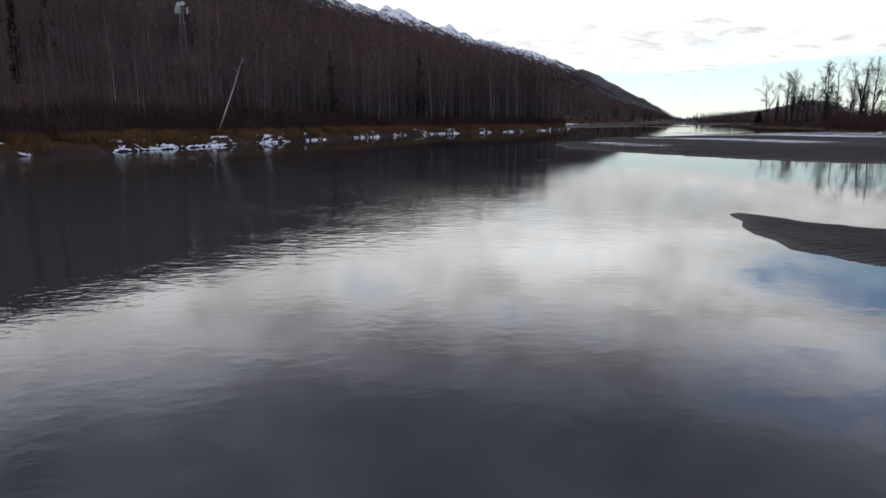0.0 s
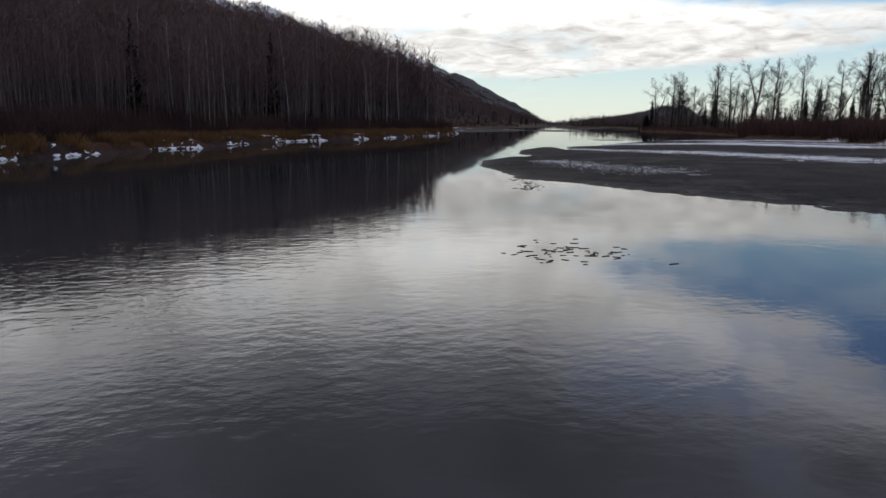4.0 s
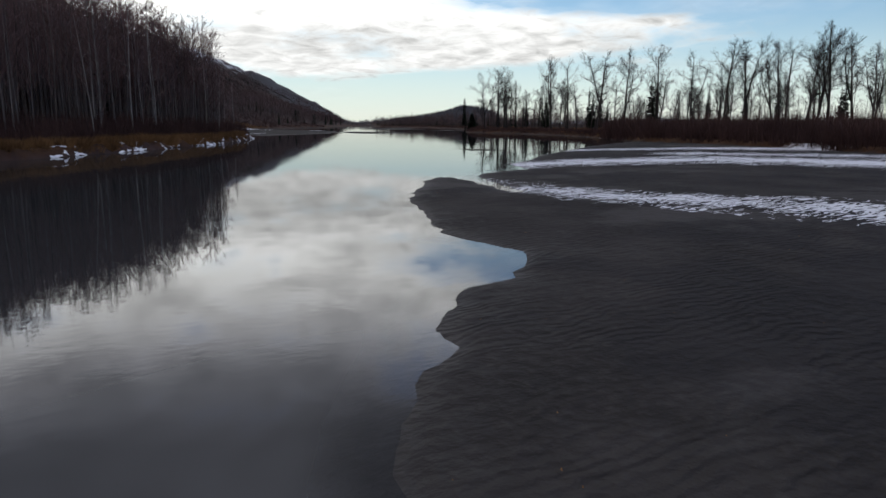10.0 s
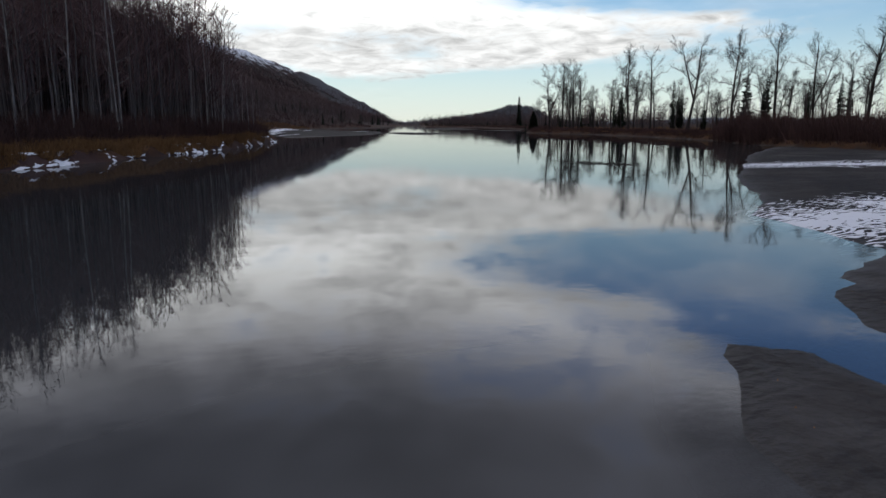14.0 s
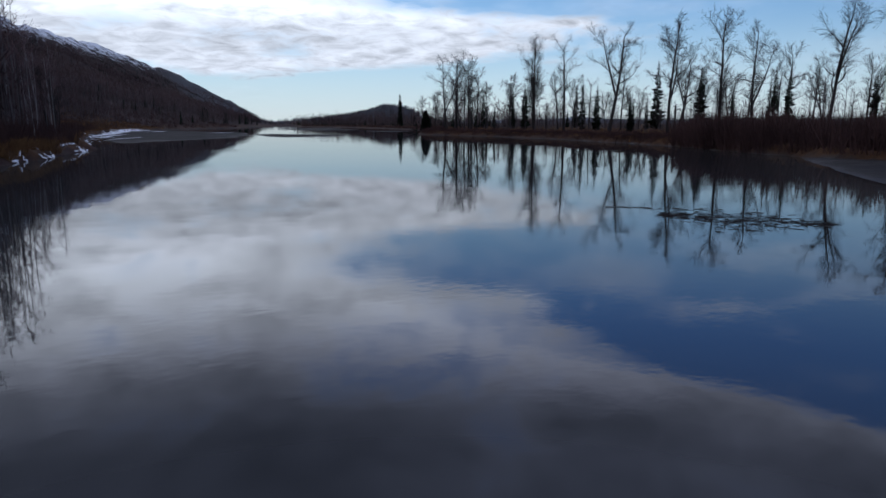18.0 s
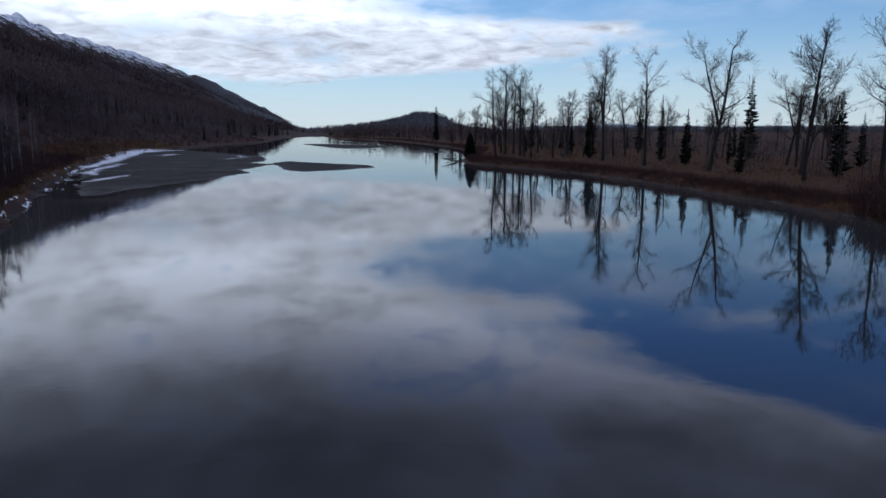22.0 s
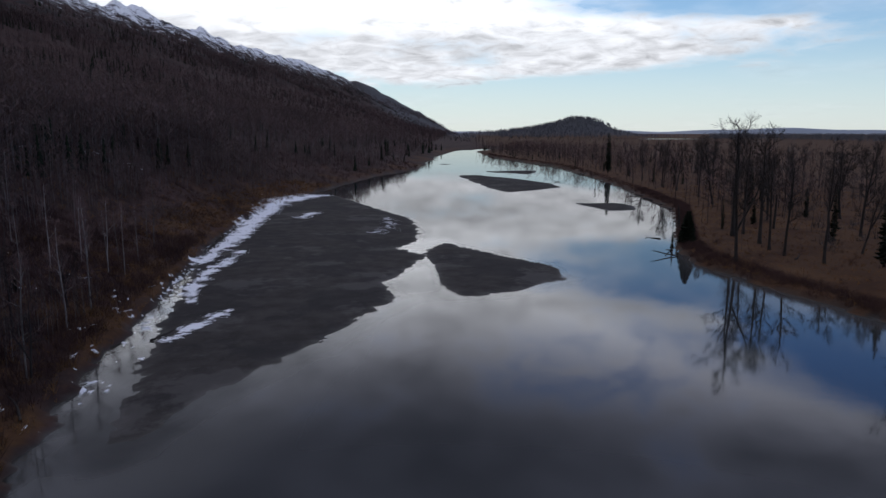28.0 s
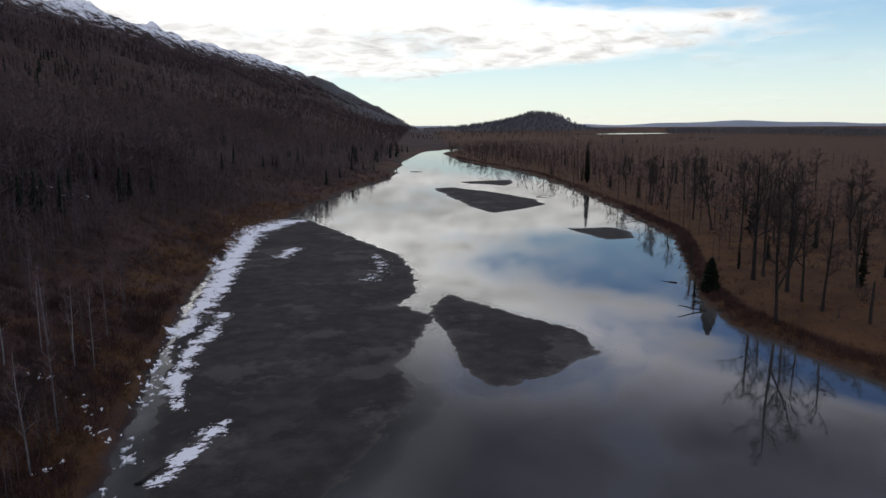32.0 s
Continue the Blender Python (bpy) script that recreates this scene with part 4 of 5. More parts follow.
def spruce_template(seed, tiers=11, fronds=6):
    """A ragged narrow spruce one metre high, each frond a drooping triangle."""
    rng = np.random.RandomState(seed)
    v, f = [], []
    for i in range(tiers):
        u = 0.05 + 0.9 * i / tiers
        w = (0.13 * (1 - u) ** 0.8 + 0.012) * rng.uniform(0.65, 1.1)
        for k in range(fronds):
            a = 6.283 * k / fronds + rng.uniform(-0.5, 0.5)
            q, h = w * rng.uniform(0.6, 1.25), 0.55
            b = len(v)
            v += [(0.4 * q * math.cos(a - h * 1.6), 0.4 * q * math.sin(a - h * 1.6), u + rng.uniform(-0.01, 0.03)), (q * math.cos(a), q * math.sin(a), u - rng.uniform(0.01, 0.05)), (0.4 * q * math.cos(a + h * 1.6), 0.4 * q * math.sin(a + h * 1.6), u + rng.uniform(-0.01, 0.03)), (0, 0, u + 0.1)]
            f += [(b, b + 1, b + 3), (b + 1, b + 2, b + 3)]
    return np.array(v), np.array(f), np.full(len(f), 2)


def spruce_template(seed, tiers=7):
    rng = np.random.RandomState(seed)
    v, f = [], []
    for i in range(tiers):
        u = 0.06 + 0.86 * i / tiers
        w = 0.10 * (1 - u) + 0.012
        n = 5
        b = len(v)
        v.append((0, 0, u + 0.22 * (1 - u) + 0.06))
        for k in range(n):
            a = 6.283 * k / n + rng.uniform(-0.3, 0.3)
            q = w * rng.uniform(0.7, 1.25)
            v.append((q * math.cos(a), q * math.sin(a), u + rng.uniform(-0.03, 0.02)))
        f += [(b, b + 1 + k, b + 1 + (k + 1) % n) for k in range(n)]
    return np.array(v), np.array(f), np.full(len(f), 2)


def bush_template(seed, stems, spread=0.5, wide=0.012, root=0.18):
    """A clump of thin upright stems that fork once, one blade to each stretch."""
    rng = np.random.RandomState(seed)
    v, f = [], []
    def blade(p, q, w):
        d = q - p
        s = np.cross(d, rng.normal(size=3))
        s = s / (np.linalg.norm(s) + 1e-9) * w
        f.append((len(v), len(v) + 1, len(v) + 2))
        v.extend([tuple(p - s), tuple(p + s), tuple(q)])
    for _ in range(stems):
        a, lean, h = rng.uniform(0, 6.283), rng.uniform(0.03, spread), rng.uniform(0.5, 1.05)
        p = np.array((*rng.uniform(-root, root, 2), -0.05))
        q = p + np.array((math.cos(a) * lean, math.sin(a) * lean, h))
        blade(p, q, wide)
        k = p + (q - p) * rng.uniform(0.35, 0.7)
        blade(k, k + np.array((rng.normal(0, 0.14), rng.normal(0, 0.14), 0.3 * h)), wide * 0.7)
    return np.array(v), np.array(f), np.zeros(len(f), int)


RNG = np.random.RandomState(8)


def scatter(templates, pts, lo, hi, girth=(0.85, 1.2), sink=0.1):
    """Splits places among templates; sizes between lo and hi (numbers or one for each place)."""
    n = len(pts)
    z = terrain(pts[:, 0], pts[:, 1])
    keep = z > 0.12
    pts, z = pts[keep], z[keep]
    n = len(pts)
    pick = RNG.randint(0, len(templates), n)
    kz = RNG.uniform(lo, hi, n) if np.isscalar(lo) else lo[keep] * RNG.uniform(0.8, 1.2, n)
    kx = kz * RNG.uniform(*girth, n)
    turn = RNG.uniform(0, 6.283, n)
    at = np.stack([pts[:, 0], pts[:, 1], z - sink], 1)
    return [(t, at[pick == i], turn[pick == i], kx[pick == i], kz[pick == i]) for i, t in enumerate(templates) if (pick == i).any()]


def along_left(n, y0, y1, d0, d1, power=1.0):
    y = RNG.uniform(y0, y1, n)
    d = d0 + (d1 - d0) * RNG.rand(n) ** power
    return np.stack([np.interp(y, LEFT[:, 1], LEFT[:, 0]) - d * 1.1, y], 1)


def on_slope(n, s0, s1, o0, o1, power=1.0):
    """Places on the mountain side, by distance up the valley and distance from the valley's line."""
    s = RNG.uniform(s0, s1, n)
    o = o0 + (o1 - o0) * RNG.rand(n) ** power
    o = np.minimum(o, np.interp(s, RIDGE_S, RIDGE_D) * RNG.uniform(0.55, 0.8, n))
    return np.stack([0.4 * s - 0.917 * (o - 20), 0.917 * s + 0.4 * (o - 20)], 1)


def along_right(n, y0, y1, d0, d1, power=1.0):
    y = RNG.uniform(y0, y1, n)
    d = d0 + (d1 - d0) * RNG.rand(n) ** power
    return np.stack([np.interp(y, RIGHT[:, 1], RIGHT[:, 0]) + d * 1.1, y], 1)


NEAR_T = [wood_template(i, 20, 4, 0.0036 + 0.001 * (i % 3), 0.13, 0.2, 0.0022) for i in range(6)]
FAR_T = [wood_template(20 + i, 8, 2, 0.006, 0.15 + 0.03 * (i % 3), 0.12, 0.009) for i in range(7)]
FIR_T = [spruce_template(i) for i in range(3)]

def clear_of_mast(pts):
    """Leaves a gap in the woods below and in front of the phone mast."""
    return pts[np.abs(pts[:, 0] + 58 - (pts[:, 1] - 214) * -0.27) > 9]


# tall birch stand beside the lower river
stand = np.concatenate([along_left(2100, -40, 216, 8, 60), along_left(1300, 110, 214, 8, 55), along_left(2200, -60, 212, 30, 170), along_left(500, 196, 224, 5, 45)])
stand = stand[(np.abs(stand[:, 0] + 58 + (stand[:, 1] - 214) * 0.27) > 3) | (stand[:, 1] < 105)]
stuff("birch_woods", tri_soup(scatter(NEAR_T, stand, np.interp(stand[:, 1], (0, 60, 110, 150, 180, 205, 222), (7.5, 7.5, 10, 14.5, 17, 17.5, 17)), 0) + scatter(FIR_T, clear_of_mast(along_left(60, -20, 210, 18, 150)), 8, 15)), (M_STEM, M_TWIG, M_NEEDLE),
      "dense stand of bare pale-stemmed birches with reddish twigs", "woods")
# mixed woods on the mountain foot and slope
low = np.concatenate([along_left(4200, 216, 480, 36, 150), along_left(1400, 216, 700, 100, 260), along_left(4800, 430, 930, 12, 180), along_left(1300, 206, 300, 5, 42), along_left(1500, 290, 480, 22, 60)])
low_h = np.interp(low[:, 1], (206, 240, 300, 480, 700), (13, 10, 14, 14.5, 13)) * np.where((np.interp(low[:, 1], LEFT[:, 1], LEFT[:, 0]) - low[:, 0] < 40) & (low[:, 1] > 225), 0.6, 1.0) + 3.5 * waves(low[:, 0], low[:, 1], 60, 31)
near_slope = on_slope(8000, -50, 1050, 150, 560)
far_slope = np.concatenate([on_slope(7500, 900, 2600, 60, 860), on_slope(3000, 2400, 4300, 30, 860), on_slope(3500, 100, 1000, 520, 860)])
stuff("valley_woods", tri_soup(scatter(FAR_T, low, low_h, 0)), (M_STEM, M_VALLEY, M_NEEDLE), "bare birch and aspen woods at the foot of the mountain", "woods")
slope_soup = scatter(FAR_T, near_slope, 9, 15) + scatter(FAR_T, far_slope, 10, 17, (1.4, 2.3))
firs = np.concatenate([along_left(520, 225, 470, 34, 150), along_left(260, 250, 470, 34, 90), along_left(190, 450, 930, 10, 160), on_slope(1500, 0, 1000, 140, 560), on_slope(4200, 700, 3600, 60, 880)])
firs = firs[waves(firs[:, 0], firs[:, 1], 190, 21) + RNG.uniform(-0.4, 0.4, len(firs)) > -0.1]
slope_soup += scatter(FIR_T, firs, 5, 11.5, (1.0, 1.6))
stuff("mountain_woods", tri_soup(slope_soup), (M_FARWOOD, M_FARWOOD, M_NEEDLE), "bare brown woods with scattered dark spruces on the slope", "woods")
# thin woods and scrub over the flats to the right
flats = np.concatenate([along_right(1300, 330, 1100, 4, 75), along_right(800, 500, 930, 5, 220), np.stack([RNG.uniform(330, 1250, 600), RNG.uniform(1500, 2300, 600)], 1), along_right(130, 300, 1000, 30, 240, 1.6)])
hill_pts = np.stack([RNG.normal(1420, 160, 1700), RNG.normal(2350, 100, 1700)], 1)
az = RNG.uniform(43, 82, 3400)
dist = 2350 - RNG.rand(3400) * np.interp(az, (34, 50, 60, 82), (300, 600, 1000, 1150))
az = np.radians(az)
belt = np.stack([130 + dist * np.sin(az), 250 + dist * np.cos(az)], 1)
flat_soup = scatter(FAR_T, flats, 5, 13, (1.0, 1.6)) + scatter(FIR_T, np.concatenate([along_right(70, 420, 1100, 6, 120), np.stack([RNG.uniform(360, 1250, 260), RNG.uniform(1400, 2300, 260)], 1)]), 4, 9)
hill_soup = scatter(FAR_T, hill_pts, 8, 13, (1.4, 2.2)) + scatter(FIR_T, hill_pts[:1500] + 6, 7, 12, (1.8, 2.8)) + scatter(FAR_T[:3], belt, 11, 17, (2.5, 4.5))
# trees and firs alike take the haze-grey colour
stuff("hill_woods", tri_soup(hill_soup), (M_HAZEWOOD, M_HAZEWOOD, M_HAZEWOOD), "woods over the lone hill and far flats, greyed for haze", "woods")
stuff("flats_woods", tri_soup(flat_soup), (M_LIMB, M_VALLEY, M_NEEDLE), "thin bare woods and spruces scattered over the flats", "woods")

BUSH_T = [bush_template(i, 15, 0.45, 0.008 + 0.006 * (i % 2), 0.3) for i in range(6)]
thick = np.concatenate([along_left(5500, -40, 225, 2.6, 13), along_left(9000, 200, 350, 1.6, 55), along_left(1500, 340, 640, 2, 40)])
tall = np.where(thick[:, 1] < 218, 2.7, 1.9 + 0.9 * waves(thick[:, 0], thick[:, 1], 14, 33)) * RNG.uniform(0.5, 1.3, len(thick))
right_thick = np.concatenate([along_right(4600, 170, 420, 0.2, 4.5), along_right(1500, 400, 800, 0.3, 5.0), along_right(3000, 20, 190, 1.0, 30, 1.4), along_right(250, 190, 330, 2, 30), along_right(500, 330, 700, 2, 60)])
rtall = np.where(right_thick[:, 1] < 192, 3.6, 1.25) * RNG.uniform(0.6, 1.25, len(right_thick))
DENSE_T = [bush_template(60 + i, 16, 0.55, 0.022, 0.4) for i in range(4)]
flat_scrub = along_left(2600, 222, 420, 1.5, 50)
stuff("willow_thicket", tri_soup(scatter(DENSE_T, flat_scrub, np.clip(0.8 + 0.5 * waves(flat_scrub[:, 0], flat_scrub[:, 1], 18, 35), 0.3, 2) * RNG.uniform(0.6, 1.3, 2600), 0) + scatter(BUSH_T, thick, tall, 0) + scatter(BUSH_T, right_thick, rtall, 0)), (M_WILLOW,), "bare dark reddish willow scrub along the banks", "thicket")

TUFT_T = [bush_template(30 + i, 12, 0.8, 0.026, 0.28) for i in range(6)]

edge = np.concatenate([along_left(9000, -30, 260, 1.3, 4.2), along_left(6000, 10, 215, 0.6, 2.4), along_left(2600, 220, 480, 0.6, 14), along_left(2800, 220, 480, 4, 48), along_right(1500, 180, 300, 0.5, 6), along_right(11000, 185, 420, 0.6, 75), along_right(2500, 300, 800, 0.6, 60)])
clump = waves(edge[:, 0], edge[:, 1], 5.5, 51)
edge = edge[(edge[:, 1] > 262) | (edge[:, 0] > np.interp(edge[:, 1], LEFT[:, 1], LEFT[:, 0]) + 20) | (clump > -0.15)]
size = np.where(edge[:, 0] < np.interp(edge[:, 1], LEFT[:, 1], LEFT[:, 0]) + 1, 0.85, 0.45) * RNG.uniform(0.45, 1.3, len(edge))
behind = along_right(380, 185, 460, 22, 170)
young = np.concatenate([along_right(120, 285, 520, 10, 120), along_right(260, 70, 285, 12, 60), along_right(90, 170, 420, 45, 190)])
stuff("grey_scrub", tri_soup(scatter(DENSE_T, behind, RNG.uniform(1.2, 3.2, 380), 0) + [(tuple(p if k < 2 else p * 0 for k, p in enumerate(s[0])), *s[1:]) for s in scatter(NEAR_T, young, 4, 9, (1.2, 2.0))]), (plain("grey_scrub_twigs", (0.05, 0.04, 0.038), (0.135, 0.11, 0.105), 0.3, 0.9, "island"),), "grey leafless scrub among the cottonwoods", "thicket")
stuff("dead_grass", tri_soup(scatter(TUFT_T, edge, size, 0, sink=0.03)), (M_GRASS,), "tussocks of dead orange-brown grass", "grass")

# ---- snow, sand litter and driftwood ----


def drape(spots, mat, name, label, category, rings=3, around=10, thick=0.06, level=False, rag=0.35):
    """Thin uneven patches laid on the ground: spots are (x, y, long, wide, turn)."""
    rng = np.random.RandomState(len(spots))
    vs, fs = [], []
    sp = np.array(spots, float)
    n = len(sp)
    ang = np.linspace(0, 2 * math.pi, around, endpoint=False)
    wob = 1 + rag * rng.randn(n, around)
    wob = np.clip((wob + np.roll(wob, 1, 1)) / 2, 0.35, 1.6)
    cols = [np.stack([sp[:, 0], sp[:, 1], np.full(n, thick)], 1)[:, None]]
    for r in range(1, rings + 1):
        k = r / rings
        lx, ly = np.cos(ang)[None] * wob * k * sp[:, 2:3] / 2, np.sin(ang)[None] * wob * k * sp[:, 3:4] / 2
        c, s = np.cos(sp[:, 4:5]), np.sin(sp[:, 4:5])
        cols.append(np.stack([sp[:, 0:1] + lx * c - ly * s, sp[:, 1:2] + lx * s + ly * c, np.full(lx.shape, thick if r < rings else -0.04)], -1))
    v = np.concatenate(cols, 1)
    flat = v.reshape(-1, 3)
    if level:
        v[:, :, 2] += np.maximum(terrain(sp[:, 0], sp[:, 1]), -0.02)[:, None]
    else:
        flat[:, 2] += np.maximum(terrain(flat[:, 0], flat[:, 1]), -0.02)
    m = v.shape[1]
    face = [(0, 1 + k, 1 + (k + 1) % around) for k in range(around)]
    for r in range(rings - 1):
        a = 1 + r * around
        for k in range(around):
            b, c = a + k, a + (k + 1) % around
            face += [(b, b + around, c), (c, b + around, c + around)]
    f = (np.array(face)[None] + (np.arange(n) * m)[:, None, None]).reshape(-1, 3)
    return tagged(new(name, mesh_of(name, flat, f, (mat,), True)), label, category, kind="stuff")


def snow_places():
    """Slabs and scraps of snow on the ledges at the foot of the left bank."""
    y = RNG.uniform(20, 262, 16000)
    x = np.interp(y, LEFT[:, 1], LEFT[:, 0]) + RNG.uniform(-4.5, 1.5, 16000)
    d = -river_side(LEFT, x, y) + waves(x, y, 9, 1) * 0.8 + waves(x, y, 2.6, 2) * 0.25
    run = np.interp(y + 5, LEFT[:, 1], LEFT[:, 0]) - np.interp(y, LEFT[:, 1], LEFT[:, 0])
    lie = waves(x, y, 14, 44) + RNG.uniform(-0.35, 0.35, 16000)
    out = []
    for a, c, r, dd, k in zip(x, y, run, d, lie):
        if 0.12 < dd < 0.6 and k > (0.15 if c < 100 else 0.3) or 1.2 < dd < 1.8 and k > 0.4:
            long = RNG.uniform(0.3, 1.0) + (RNG.uniform(0.5, 1.6) if RNG.rand() < 0.3 else 0)
            out.append((a, c, long, RNG.uniform(0.12, 0.32), math.atan2(5, r) + RNG.normal(0, 0.1)))
    return out[:1500]


drape(snow_places(), M_SNOW, "bank_snow", "patchy old snow along the foot of the bank", "snow", 2, 14, 0.03, False, 0.5)


def strip(points, width, n, long):
    """Patches along a plan line."""
    p, out = np.array(points, float), []
    u = np.r_[0, np.cumsum(np.hypot(*np.diff(p, axis=0).T))]
    for s in RNG.uniform(0, u[-1], n):
        x, y = np.interp(s, u, p[:, 0]), np.interp(s, u, p[:, 1])
        x2, y2 = np.interp(s + 2, u, p[:, 0]), np.interp(s + 2, u, p[:, 1])
        w = np.interp(s, u, np.linspace(width[0], width[1], len(u)))
        o = RNG.normal(0, w * 0.35)
        t = math.atan2(y2 - y, x2 - x)
        out.append((x - math.sin(t) * o, y + math.cos(t) * o, RNG.uniform(*long) * 1.5, RNG.uniform(*long) * 0.42, RNG.normal(-0.5, 0.35)))
    return out


shelf_snow = []
for x, y, n in ((70, 270, 9), (73, 279, 5), (79, 317, 14), (80.5, 321, 12), (77.5, 308, 8), (75, 293, 9), (73, 296, 7), (82.5, 331, 12), (86, 345, 8), (92, 365, 8), (96, 384, 6), (74.5, 290, 12), (77, 303, 7), (78.5, 311, 12), (81, 324, 9), (68, 288, 4), (71, 303, 6), (56, 318, 2), (64, 264, 6), (60, 301, 4), (66, 312, 5), (52, 292, 3), (72, 322, 6), (49, 330, 3), (69, 279, 5)):
    for _ in range(n):
        long = RNG.uniform(0.3, 1.5)
        shelf_snow.append((x + RNG.normal(0, 0.8), y + RNG.normal(0, 1.7), long, long * RNG.uniform(0.25, 0.7), RNG.uniform(0.8, 1.8)))
for x, y in zip(np.linspace(40, 74, 60), np.linspace(405, 423, 60)):
    long = RNG.uniform(0.5, 1.8)
    shelf_snow.append((x + RNG.normal(0, 1.0), y + RNG.normal(0, 1.2), long, long * RNG.uniform(0.3, 0.6), RNG.uniform(0, 3)))
drape(shelf_snow, M_SNOW, "shelf_snow", "scraps of snow between the bar and the bank", "snow", 2, 16, 0.03, False, 0.7)
flecks = strip([(25, 77.5), (24.8, 73), (25.5, 68), (26.5, 63)], (1.8, 4.6), 1500, (0.04, 0.2)) + strip([(39, 102), (38.5, 94), (41.5, 86), (45, 74)], (1.5, 4.5), 600, (0.06, 0.2))
flecks += strip([(122, 350), (128, 360), (133, 376)], (4, 5), 260, (0.15, 0.6)) + strip([(112, 383), (118, 396)], (3, 3), 110, (0.2, 0.8)) + strip([(86, 325), (92, 339)], (2.5, 2.5), 120, (0.15, 0.5))
flecks += strip([(53, 116), (62, 114), (70, 100)], (3, 5), 250, (0.2, 0.6)) + strip([(76, 134), (86, 128), (92, 118)], (3, 4), 80, (0.3, 0.8)) + strip([(40.5, 107.5), (40, 104.5), (40.5, 102)], (1, 1.6), 130, (0.07, 0.22))
drape(flecks, M_SNOW, "snow_flecks", "thin snow caught in the ripples of the sand", "snow", 1, 6, 0.018)
litter = [(RNG.uniform(18, 60), RNG.uniform(50, 118), RNG.uniform(0.04, 0.1), 0.05, RNG.uniform(0, 6)) for _ in range(700)]
litter = [p for p in litter if ground_z(p[0], p[1]) > 0.03]
drape(litter, M_GRASS, "fallen_leaves", "curled brown leaves strewn on the sand", "leaves", 1, 5, 0.02)
mud = []
for x, y, n, w in ((10.6, 44.0, 26, 0.35), (11.6, 44.8, 30, 0.4), (12.3, 43.9, 16, 0.3), (16.2, 58.6, 22, 0.3), (16.9, 60.0, 26, 0.35), (17.3, 61.6, 20, 0.3), (17.6, 63.2, 14, 0.25)):
    for _ in range(n):
        long = RNG.uniform(0.04, 0.24)
        mud.append((x + RNG.normal(0, w), y + RNG.normal(0, w * 1.4), long * 1.7, long * RNG.uniform(0.3, 0.7), RNG.normal(0, 0.4)))
drape(mud, M_MUD, "mud_clumps", "clumps of mud breaking the shallow water", "mud", 2, 9, 0.03, False, 0.5)


M_SILT = plain("wet_silt", (0.030, 0.029, 0.029), (0.055, 0.053, 0.052), 1.0, 0.7)
scraps = []
for (ax, ay), (bx, by), n, w in (((116, 299), (123, 326), 90, 1.0), ((114, 289), (136, 293), 40, 0.7), ((126, 338), (138, 376), 60, 1.0), ((136, 372), (141, 384), 40, 1.6), ((122, 323), (130, 336), 40, 0.8), ((106, 292), (122, 321), 40, 0.6), ((101, 286), (86, 270), 40, 0.8)):
    for _ in range(n):
        u, long = RNG.rand(), RNG.uniform(0.25, 1.5)
        scraps.append((ax + (bx - ax) * u + RNG.normal(0, w), ay + (by - ay) * u + RNG.normal(0, w), long, long * RNG.uniform(0.2, 0.45), RNG.normal(0.2, 0.3)))
drape(scraps, M_SILT, "silt_scraps", "scraps of dark silt at the frayed edges of the bars", "silt", 1, 9, 0.035, False, 0.5)


def log(x, y, z, length, r, turn, tilt=4, label="bleached driftwood log lying on the bank"):
    rng = random.Random(int(x * 10 + y))
    v, f = [], []
    pts = stem_points(rng, (0, 0, 0), (1, 0, 0), length, 6, 0.06)
    tube(v, f, pts, [r, r * 0.95, r * 0.9, r * 0.8, r * 0.7, r * 0.55, r * 0.3], 7)
    for _ in range(3):
        k = rng.randint(2, 5)
        tube(v, f, [pts[k], pts[k] + Vector((rng.uniform(0.1, 0.5), rng.uniform(-0.5, 0.5), rng.uniform(0, 0.4) * (tilt > 0))) * length * 0.25], (r * 0.4, r * 0.1), 4)
    if tilt == 0:
        v = [(a, c, d * 0.15) for a, c, d in v]
    ob = new("driftwood_log", mesh_of("driftwood_log", v, f, (M_BARK,), True))
    ob.matrix_basis = pose(x, y, z, 0, -tilt, turn)
    return tagged(ob, label, "log", "driftwood")


for x, y, ln, turn in ((176, 288, 5, 20), (168.5, 309.5, 4, 200), (165, 304, 5, 160), (232, 396, 8, 170), (243, 474, 6, 10), (236, 405, 5, 160), (66, 262, 4, 100), (75, 284, 3, 30), (176, 322, 6, 120)):
    log(x, y, max(ground_z(x, y), 0) + 0.1, ln, 0.13, turn)
log(67.3, 150.3, -0.02, 1.8, 0.035, -20, 0, "dark waterlogged branch floating in still water")


def twig_mat(x, y, length, width, turn, n):
    """A raft of thin dark twigs and leaves lying on still water."""
    rng = random.Random(5)
    v, f = [], []
    for _ in range(n):
        u = rng.uniform(-0.5, 0.5)
        w = width * (1 - 1.6 * abs(u))
        p = Vector((u * length, rng.gauss(0, 0.3) * w, 0.004))
        a, ln = rng.gauss(0.5, 0.7), rng.uniform(0.08, 0.45)
        q = p + Vector((math.cos(a) * ln, math.sin(a) * ln, rng.uniform(0, 0.02)))
        r = rng.uniform(0.005, 0.02)
        tube(v, f, [p, (p + q) / 2 + Vector((0, rng.gauss(0, 0.03), 0)), q], (r, r, r * 0.4), 4)
    v = [(a, b, c * 0.6) for a, b, c in v]
    ob = new("twig_raft", mesh_of("twig_raft", v, f, (M_BARK,), True))
    ob.matrix_basis = pose(x, y, 0.0, 0, 0, turn)
    tagged(ob, "dark raft of twigs and leaves drifting on still water", "driftwood", "driftwood")


twig_mat(65.9, 145.0, 5.4, 4.2, -66, 520)
twig_mat(66.4, 148.4, 4.2, 0.7, -50, 60)


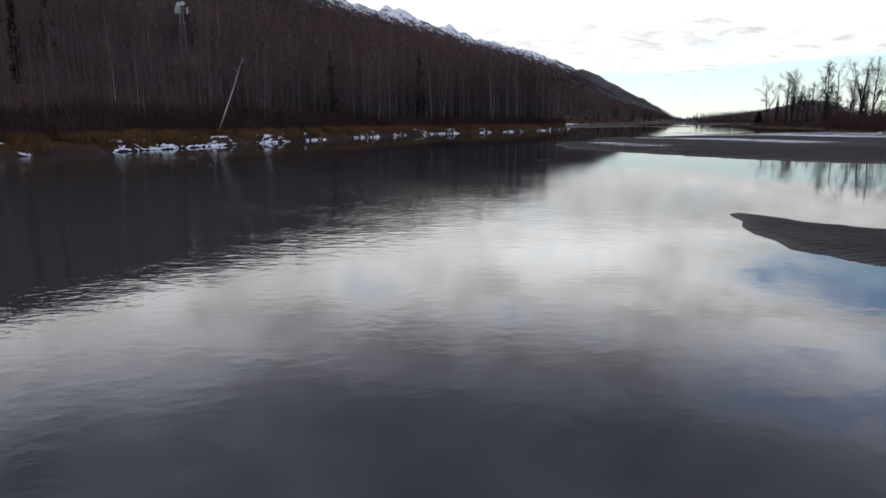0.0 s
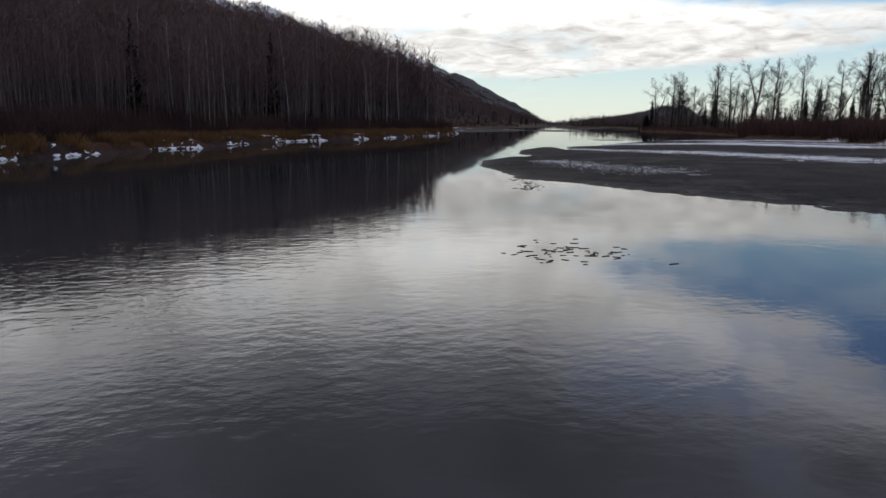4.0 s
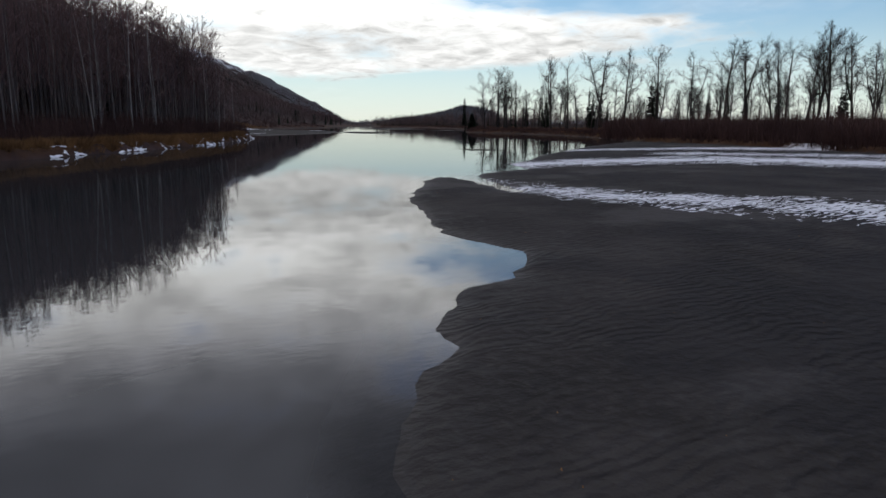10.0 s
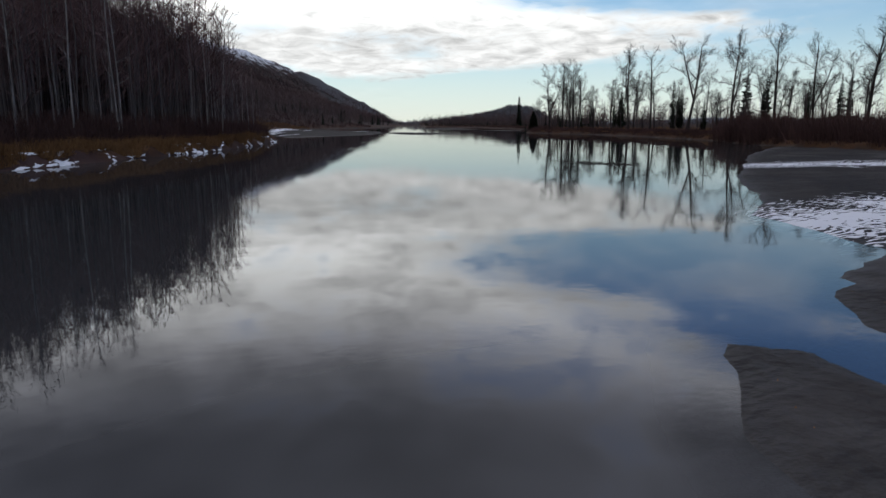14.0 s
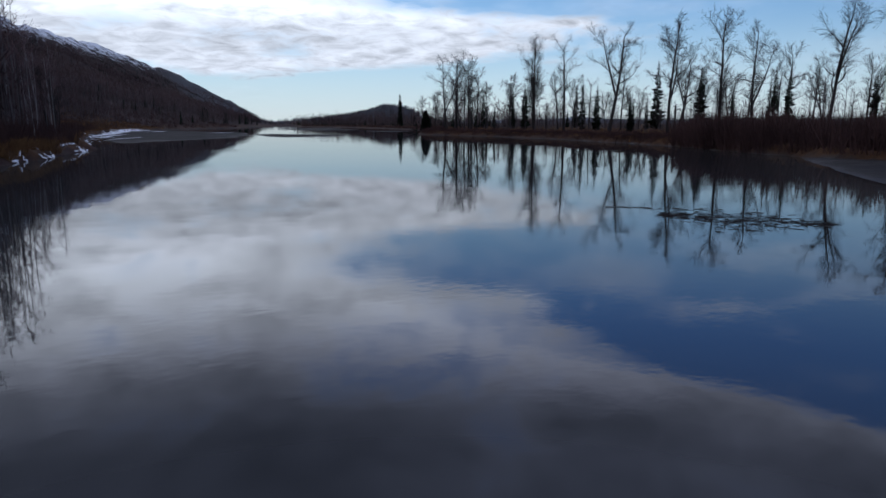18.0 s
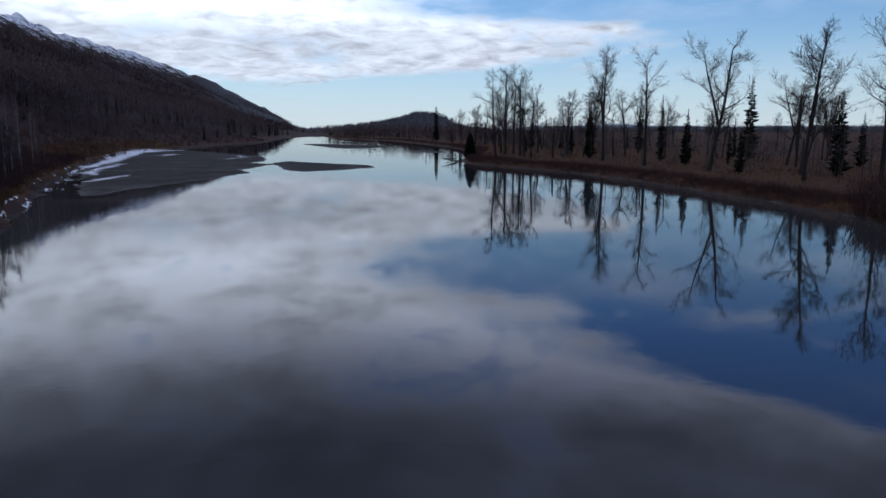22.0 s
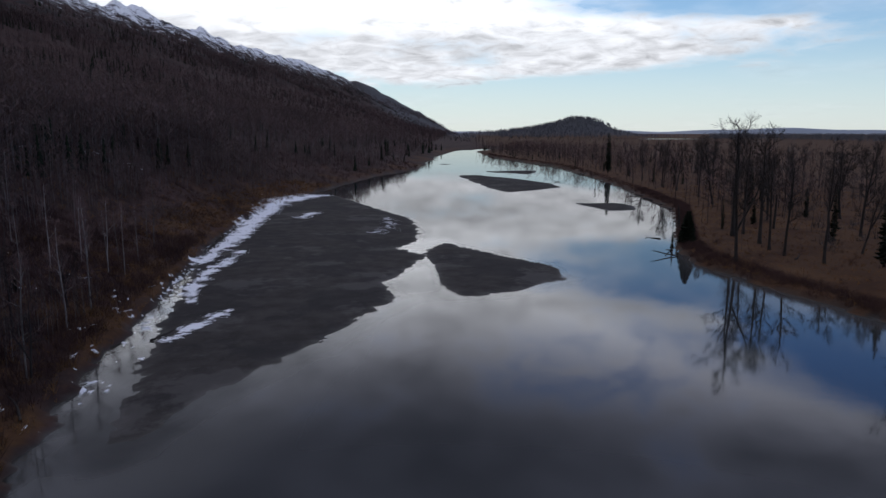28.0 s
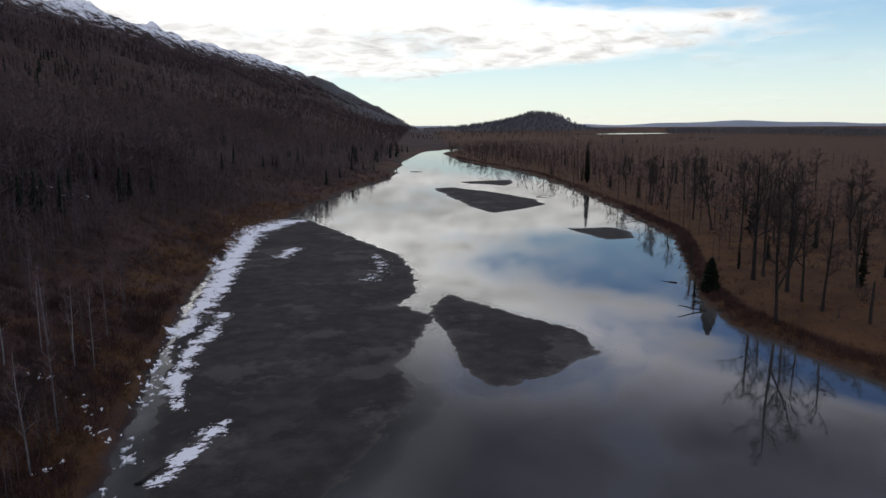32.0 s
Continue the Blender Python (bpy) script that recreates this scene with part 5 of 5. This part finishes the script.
def snag(x, y, h, seed):
    rng = random.Random(seed)
    v, f = [], []
    pts = stem_points(rng, (0, 0, -0.3), (rng.uniform(-0.1, 0.1), 0, 1), h, 5, 0.04)
    tube(v, f, pts, [0.3, 0.26, 0.24, 0.22, 0.2, 0.1], 8)
    for _ in range(3):
        k = rng.randint(2, 4)
        tube(v, f, [pts[k], pts[k] + Vector((rng.uniform(-1, 1), rng.uniform(-1, 1), rng.uniform(0, 0.6)))], (0.07, 0.02), 4)
    ob = new("dead_snag", mesh_of("dead_snag", v, f, (M_BARK,), True))
    ob.matrix_basis = pose(x, y, ground_z(x, y))
    tagged(ob, "broken grey dead trunk standing in grass", "tree stump", "snags")


for k, (x, y, h) in enumerate(((178, 284, 7), (196, 281, 5), (188, 330, 6), (204, 318, 8), (168, 218, 6), (226, 340, 5))):
    snag(x, y, h, 90 + k)


def phone_mast(x, y, height):
    """A lattice mast with panel aerials and two dishes round its head."""
    root = new("phone_mast")
    root.matrix_basis = pose(x, y, ground_z(x, y))
    steel, pale = plain("galvanised_steel", (0.25, 0.26, 0.27), (0.4, 0.41, 0.42), 2, 0.5), plain("aerial_casing", (0.6, 0.6, 0.6), (0.75, 0.75, 0.75), 3, 0.5)
    def piece(name, v, f, m, label=""):
        ob = new(name, mesh_of(name, v, f, (m,)))
        ob.parent = root
        return tagged(ob, label) if label else ob
    corners = [Vector((math.cos(a), math.sin(a), 0)) for a in (0.3, 2.39, 4.49)]
    def at(k, z):
        return corners[k % 3] * (1.3 - 0.8 * z / height) + Vector((0, 0, z))
    for k in range(3):
        v, f = [], []
        tube(v, f, [at(k, -0.5), at(k, height)], (0.09, 0.06), 6)
        piece("leg", v, f, steel)
    v, f = [], []
    z = 0.0
    while z < height - 1.5:
        for k in range(3):
            tube(v, f, [at(k, z), at(k + 1, z + 1.5)], (0.035, 0.035), 4)
            tube(v, f, [at(k, z + 1.5), at(k + 1, z + 1.5)], (0.03, 0.03), 4)
        z += 1.5
    piece("bracing", v, f, steel)
    for k in range(9):
        a = 6.283 * (k // 3) / 3 + 0.4 + 0.24 * (k % 3 - 1)
        c = Vector((math.cos(a), math.sin(a), 0)) * 1.9 + Vector((0, 0, height - 2.6))
        v, f = [], []
        tube(v, f, [c, c + Vector((0, 0, 0.05)), c + Vector((0, 0, 1.85)), c + Vector((0, 0, 1.9))], (0.05, 0.17, 0.17, 0.05), 6)
        piece("panel_aerial", v, f, pale, "white panel aerial")
    v, f = [], []
    for k in range(3):
        a, c = 6.283 * k / 3 + 0.4, 6.283 * (k + 1) / 3 + 0.4
        for zz in (height - 2.2, height - 1.2):
            tube(v, f, [(1.8 * math.cos(a), 1.8 * math.sin(a), zz), (1.8 * math.cos(c), 1.8 * math.sin(c), zz)], (0.05, 0.05), 5)
            tube(v, f, [(0, 0, zz), (1.8 * math.cos(a), 1.8 * math.sin(a), zz)], (0.04, 0.04), 5)
    piece("head_frame", v, f, steel)
    for z, side in ((height - 0.2, -0.3), (height + 0.1, 0.9)):
        v, f = [], []
        c = Vector((side, -0.6, z))
        tube(v, f, [c, c + Vector((0, -0.1, 0)), c + Vector((0, -0.5, 0)), c + Vector((0, -0.52, 0))], (0.3, 0.62, 0.62, 0.02), 16)
        piece("dish", v, f, pale, "round white dish")
    v, f = [], []
    tube(v, f, [(0, 0, height - 1), (0, 0, height + 4)], (0.05, 0.03), 6)
    piece("rod", v, f, steel)
    tagged(root, "lattice phone mast with white aerials above the woods", "mast")


phone_mast(-58, 214, 35.6 - ground_z(-58, 214))
